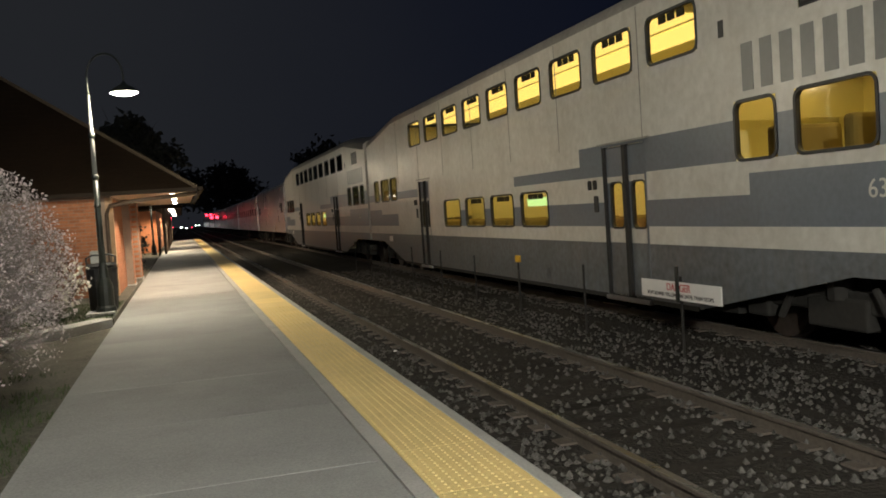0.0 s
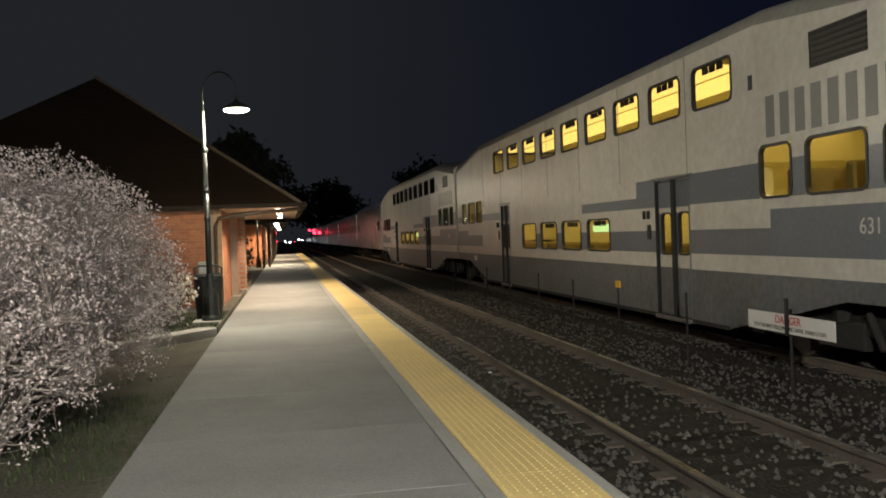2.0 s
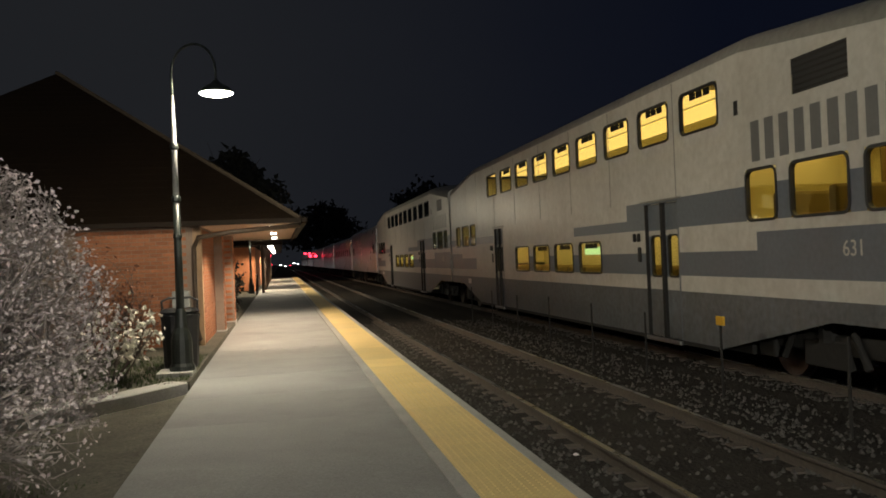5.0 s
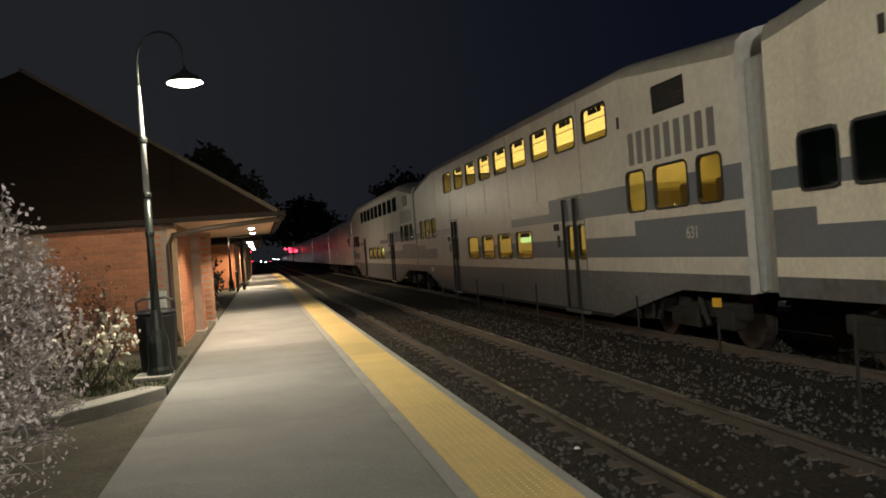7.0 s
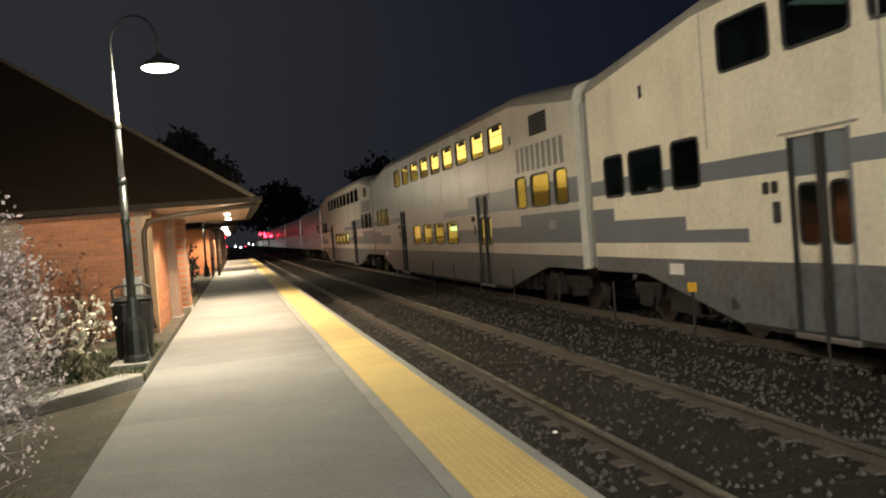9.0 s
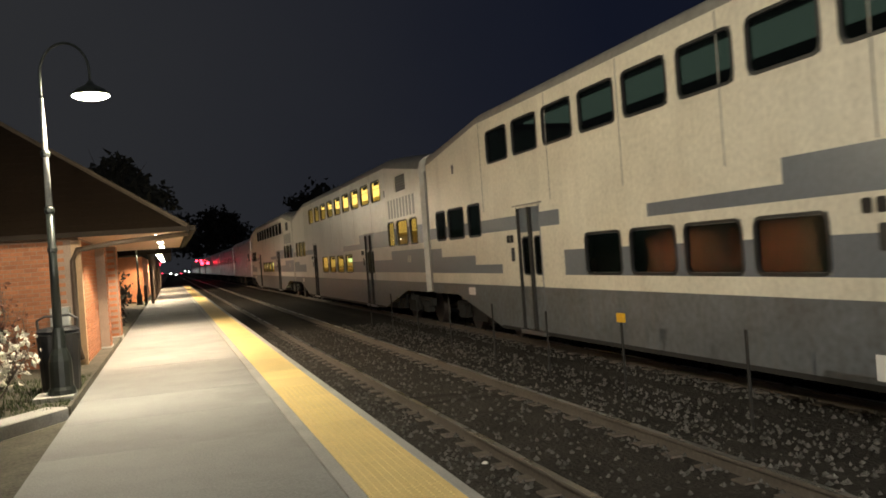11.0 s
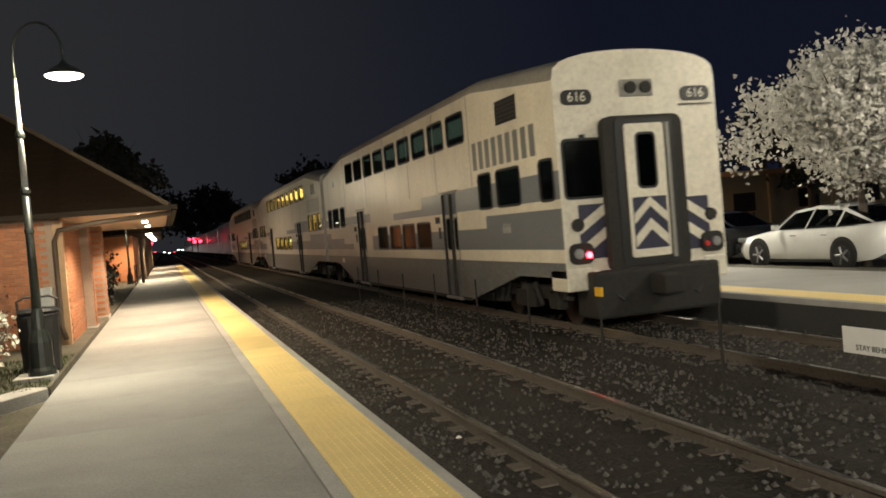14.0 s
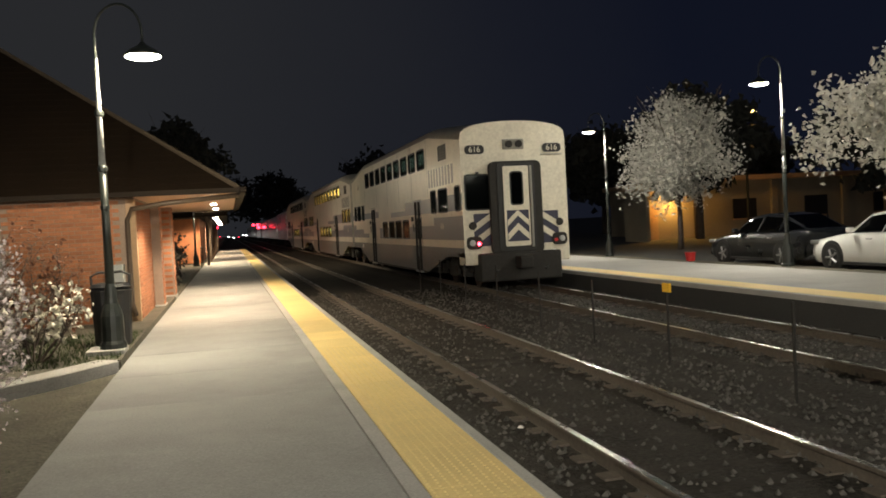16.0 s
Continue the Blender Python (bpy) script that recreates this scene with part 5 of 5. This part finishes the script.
def cab_face(root, half, top):
    """The rear driving end: doorway with dark surround, windscreen, number boards, chevrons, lights."""
    y = -half
    n = 14
    bm = bmesh.new()
    v = [bm.verts.new((1.5 * -math.cos(math.pi * k / n), y, top(y) + 0.46 * math.sin(math.pi * k / n) ** 0.65)) for k in range(n + 1)]
    ring = v + [bm.verts.new((1.5, y, 0.98)), bm.verts.new((-1.5, y, 0.98))]
    bm.faces.new(ring)
    part("end_wall", bm, CAR_CREAM, root, "cream-white driving end")
    for s in (-1, 1):
        part("corner_skirt", B(s * 1.05, s * 1.5, y - 0.02, y + 0.6, 0.68, 1.05, bevel=0.03), CAR_CREAM, root)
    part("door_surround", plate_y(bmesh.new(), y + 0.0, -0.02, 2.18, 1.46, 2.52, 0.16, 0.16), UNDER, root, "dark rubber doorway surround")
    part("inner_surround", plate_y(bmesh.new(), y - 0.155, -0.02, 2.2, 1.06, 2.36, 0.10, 0.02), GASKET, root)
    d = part("end_door", plate_y(bmesh.new(), y - 0.17, -0.03, 2.22, 0.72, 2.16, 0.05, 0.03), CAR_CREAM, root, "white end door")
    part("door_window", plate_y(bmesh.new(), y - 0.20, -0.02, 2.70, 0.38, 0.92, 0.09, 0.006), GASKET, d, "dark door window")
    part("glass", plate_y(bmesh.new(), y - 0.207, -0.02, 2.70, 0.30, 0.84, 0.07, 0.004), PANE_DARK, d)
    part("post", B(0.36, 0.42, y - 0.22, y - 0.17, 1.1, 3.3), CAR_ROOF, d, "vertical grab rail")
    panel = part("chevron_panel", plate_y(bmesh.new(), y - 0.20, -0.02, 1.69, 0.62, 0.84, 0.02, 0.006), CHEVRON, d, "navy panel with white chevrons")

    def slab(yf, pts, parent):
        bm = bmesh.new()
        f = [bm.verts.new((px, yf, pz)) for px, pz in pts]
        g = [bm.verts.new((px, yf + 0.004, pz)) for px, pz in pts]
        bm.faces.new(f)
        for k in range(len(pts)):
            bm.faces.new((f[k], f[(k + 1) % len(pts)], g[(k + 1) % len(pts)], g[k]))
        part("stripe", bm, CAR_CREAM, parent, "white diagonal stripe")

    for z in (1.30, 1.68):
        slab(y - 0.211, [(-0.32, z), (-0.02, z + 0.28), (0.28, z), (0.28, z + 0.18), (-0.02, z + 0.46), (-0.32, z + 0.18)][0:6] if z < 1.5 else [(-0.32, z), (-0.02, z + 0.28), (0.28, z), (0.28, z + 0.16), (-0.02, z + 0.43), (-0.32, z + 0.16)], panel)
    for s in (-1, 1):
        c = s * 0.98
        pn = part("chevron_panel", plate_y(bmesh.new(), y - 0.001, c, 1.62, 0.46, 0.88, 0.02, 0.008), CHEVRON, root, "navy panel with white slanting stripes")
        for z in (1.26, 1.64):
            pts = [(c - s * -0.23, z - 0.06), (c - s * -0.23, z + 0.12), (c - s * 0.23, z + 0.42), (c - s * 0.23, z + 0.24)]
            pts = [(px, min(max(pz, 1.19), 2.05)) for px, pz in pts]
            slab(y - 0.014, pts, pn)
        part("lamp_housing", Cy((s * 1.24, y, 1.74), (s * 1.24, y - 0.05, 1.74), 0.11, 0.10, 16), UNDER, root, "round dark lamp housing")
        h = part("light_housing", plate_y(bmesh.new(), y - 0.005, s * 1.22, 1.28, 0.42, 0.34, 0.12, 0.05), UNDER, root, "twin tail light cluster")
        part("lens", Cy((s * 1.28, y - 0.055, 1.28), (s * 1.28, y - 0.08, 1.28), 0.085, 0.08, 14), STEEL, h)
        part("red_light", Cy((s * 1.10, y - 0.055, 1.25), (s * 1.10, y - 0.085, 1.25), 0.05, 0.045, 14), RED_GLOW if s < 0 else RED_PLASTIC, h, "red tail light")
        b = part("number_board", plate_y(bmesh.new(), y + 0.0, s * 1.10, 3.78, 0.54, 0.24, 0.10, 0.03), GASKET, root, "black oval number board")
        m = Matrix.Translation((s * 1.10, y - 0.033, 3.78)) @ Euler((radians(90), 0, 0)).to_matrix().to_4x4()
        text("digits", "616", 0.22, m, CAR_CREAM, b, "white digits")
        part("hose", tube(bmesh.new(), [(s * 0.85, y - 0.1, 0.95), (s * 0.88, y - 0.25, 0.7), (s * 0.7, y - 0.3, 0.5), (s * 0.5, y - 0.25, 0.6)], 0.03, 6), GASKET, root, "hanging brake hose")
        part("horn_lamp", Cy((s * 0.14, y - 0.0, 3.90), (s * 0.14, y - 0.1, 3.90), 0.09, 0.10, 14), UNDER, root, "unlit roof headlamp")
        part("white_bag", lathe(bmesh.new(), [(0.05, 0), (0.09, 0.06), (0.08, 0.16), (0.03, 0.2)], 10, (s * 1.02, y - 0.12, 0.80)), SIGN_WHITE, root, "pale coupling cover")
    part("headlamp_box", B(-0.3, 0.3, y - 0.04, y + 0.02, 3.76, 4.04, bevel=0.02), CAR_ROOF, root)
    ws = part("windscreen", plate_y(bmesh.new(), y - 0.0, -1.06, 2.64, 0.74, 0.98, 0.09, 0.012), GASKET, root, "dark cab windscreen")
    part("glass", plate_y(bmesh.new(), y - 0.014, -1.06, 2.64, 0.66, 0.90, 0.07, 0.004), PANE_DARK, ws)
    part("wiper", B(-1.10, -1.02, y - 0.06, y - 0.012, 3.12, 3.18), GASKET, ws)
    part("grab_rail", tube(bmesh.new(), [(0.78, y - 0.01, 3.60), (0.80, y - 0.06, 3.60), (1.38, y - 0.06, 3.60), (1.4, y - 0.01, 3.60)], 0.014, 6), STEEL, root, "thin grab rail")
    bm = bmesh.new()
    box(bm, -1.15, 1.15, y - 0.30, y + 0.4, 0.22, 0.98, bevel=0.05)
    part("pilot", bm, UNDER, root, "black pilot plate under the cab end")
    part("coupler", B(-0.18, 0.18, y - 0.75, y - 0.28, 0.55, 0.88, bevel=0.04), UNDER, root, "heavy coupler")


def spread(a, b, n, w):
    """n openings w wide, evenly from a to b."""
    p = ((b - w) - a) / (n - 1)
    return [(a + k * p, a + k * p + w) for k in range(n)]


LAY_MID = dict(
    end=[(4.67, 3.93), (3.62, 2.48), (2.20, 1.50), (24.5, 23.8), (23.5, 22.4), (22.2, 21.4)],
    low=[(16.60, 15.30), (14.90, 13.60), (13.20, 11.90), (11.50, 10.20)], up=spread(5.35, 19.6, 9, 1.20), vent=[(3.50, 2.42)], door=[(8.05, 6.75), (18.9, 17.9)],
    bands=[(1.0, 8.85, 2.17, 2.65), (8.85, 11.8, 2.17, 2.36), (1.0, 4.45, 1.40, 2.02), (4.45, 16.5, 1.40, 1.77), (1.9, 2.6, 1.4, 1.85),
           (25.4, 19.0, 2.2, 2.42), (25.4, 23.6, 1.40, 1.92), (23.6, 21.4, 1.40, 1.76)],
    seams=[6.8, 9.6, 11.9, 14.2, 16.5, 18.8, 21.1], name=(4.55, 1.55), number="631", number_at=2.45, slot=4.85, dark=(), doorband=True)
LAY_CAB = dict(
    end=[(-0.23, -0.96), (-1.18, -2.30), (-2.59, -3.37), (-16.85, -17.57), (-17.84, -18.98), (-19.80, -20.36)],
    low=[(-8.09, -9.22), (-9.49, -10.65), (-10.86, -12.02), (-12.25, -13.40)], up=spread(-16.25, -4.0, 9, 1.12), vent=[(-18.04, -19.05)], door=[(-5.33, -6.40), (-14.38, -15.42)],
    bands=[(-12.77, -20.56, 2.18, 2.64), (-10.0, -12.77, 2.18, 2.36), (-17.15, -20.56, 1.37, 2.03), (-7.3, -17.15, 1.37, 1.79),
           (0.36, -7.2, 2.22, 2.48), (0.36, -0.5, 1.39, 1.98), (-0.5, -2.9, 1.39, 1.77), (-2.9, -4.45, 1.39, 1.57)],
    seams=[-3.6, -6.9, -9.4, -11.8, -14.1, -16.5], name=(-16.6, -19.8), number="616", number_at=-18.2, slot=-1.75, dark=("end", "low", "up"), doorband=False, cab=True)


def shifted(lay, d):
    out = dict(lay)
    for k in ("end", "low", "up", "vent", "door"):
        out[k] = [(a + d, b + d) for a, b in lay[k]]
    out["bands"] = [(a + d, b + d, z0, z1) for a, b, z0, z1 in lay["bands"]]
    out["seams"] = [a + d for a in lay["seams"]]
    out["name"] = (lay["name"][0] + d, lay["name"][1] + d)
    out["number_at"], out["slot"] = lay["number_at"] + d, lay["slot"] + d
    out["dark"] = ("up", "end")
    return out


coach_lit, _, _ = bilevel("bilevel_coach", 1.0, 25.4, LAY_MID, "white and blue-grey two-deck train car with yellow-lit windows", True)
coach_cab, half_cab, top_cab = bilevel("bilevel_cab_car", -20.56, 0.36, LAY_CAB, "white and blue-grey two-deck cab car with dark windows", False)
cab_face(coach_cab, half_cab, top_cab)
coach_far, _, _ = bilevel("bilevel_coach", 25.97, 50.1, shifted(LAY_MID, 24.72), "white and blue-grey two-deck train car with lit lower windows", True)


def single_coach(y0, length, height, label, windows):
    """A plain stainless coach or locomotive body far down the train."""
    root = thing("silver_train_car", TRACK, y0 + length / 2, RAIL, label, "train car", "silver train cars")
    h = length / 2 - 0.4
    bm = bmesh.new()
    n = 10
    prof = [(-1.5, 0.95), (-1.5, height - 0.5)] + [(-1.5 * math.cos(math.pi * k / n), height - 0.5 + 0.5 * math.sin(math.pi * k / n)) for k in range(1, n)] + [(1.5, height - 0.5), (1.5, 0.95)]
    a = [bm.verts.new((x, -h, z)) for x, z in prof]
    b = [bm.verts.new((x, h, z)) for x, z in prof]
    for k in range(len(prof)):
        j = (k + 1) % len(prof)
        bm.faces.new((a[k], a[j], b[j], b[k]))
    bm.faces.new(a)
    bm.faces.new(b[::-1])
    part("body", bm, STEEL_BODY, root, "corrugated stainless body")
    bm = bmesh.new()
    for k in range(9):
        z = 1.0 + 0.11 * k
        box(bm, -1.52, -1.49, -h, h, z, z + 0.035)
    part("ribs", bm, STEEL, root, "bright fluted ribs")
    for k in range(windows):
        y = -h + 1.6 + k * (2 * h - 3.2) / max(1, windows - 1)
        part("window", plate_x(bmesh.new(), -1.5, y, 2.55, 1.1, 0.62, 0.06, 0.012), GASKET, root, "dark window")
    part("gangway", B(-0.6, 0.6, -h - 0.4, -h, 0.9, 3.4), GASKET, root)
    add_bogies(root, (-h + 2.2, h - 2.2))
    return root


loco = single_coach(50.6, 20.0, 4.35, "silver locomotive between the train cars", 2)
coach0 = single_coach(71.0, 25.5, 4.15, "silver stainless passenger car far down the track", 9)
silver = [(loco, 60.6), (coach0, 83.75)]
for k in range(1, 7):
    c = copy_thing(coach0, pose(TRACK, 83.75 + 25.9 * k, RAIL))
    silver.append((c, 83.75 + 25.9 * k))


def motions():
    """The whole train pulls away along its track."""
    cars = [(coach_lit, (1.0 + 25.4) / 2), (coach_cab, (-20.56 + 0.36) / 2), (coach_far, (25.97 + 50.1) / 2)] + silver
    for ob, y in cars:
        walk(ob, [(t, pose(TRACK, y + s, RAIL)) for t, s in TRAIN])


motions()
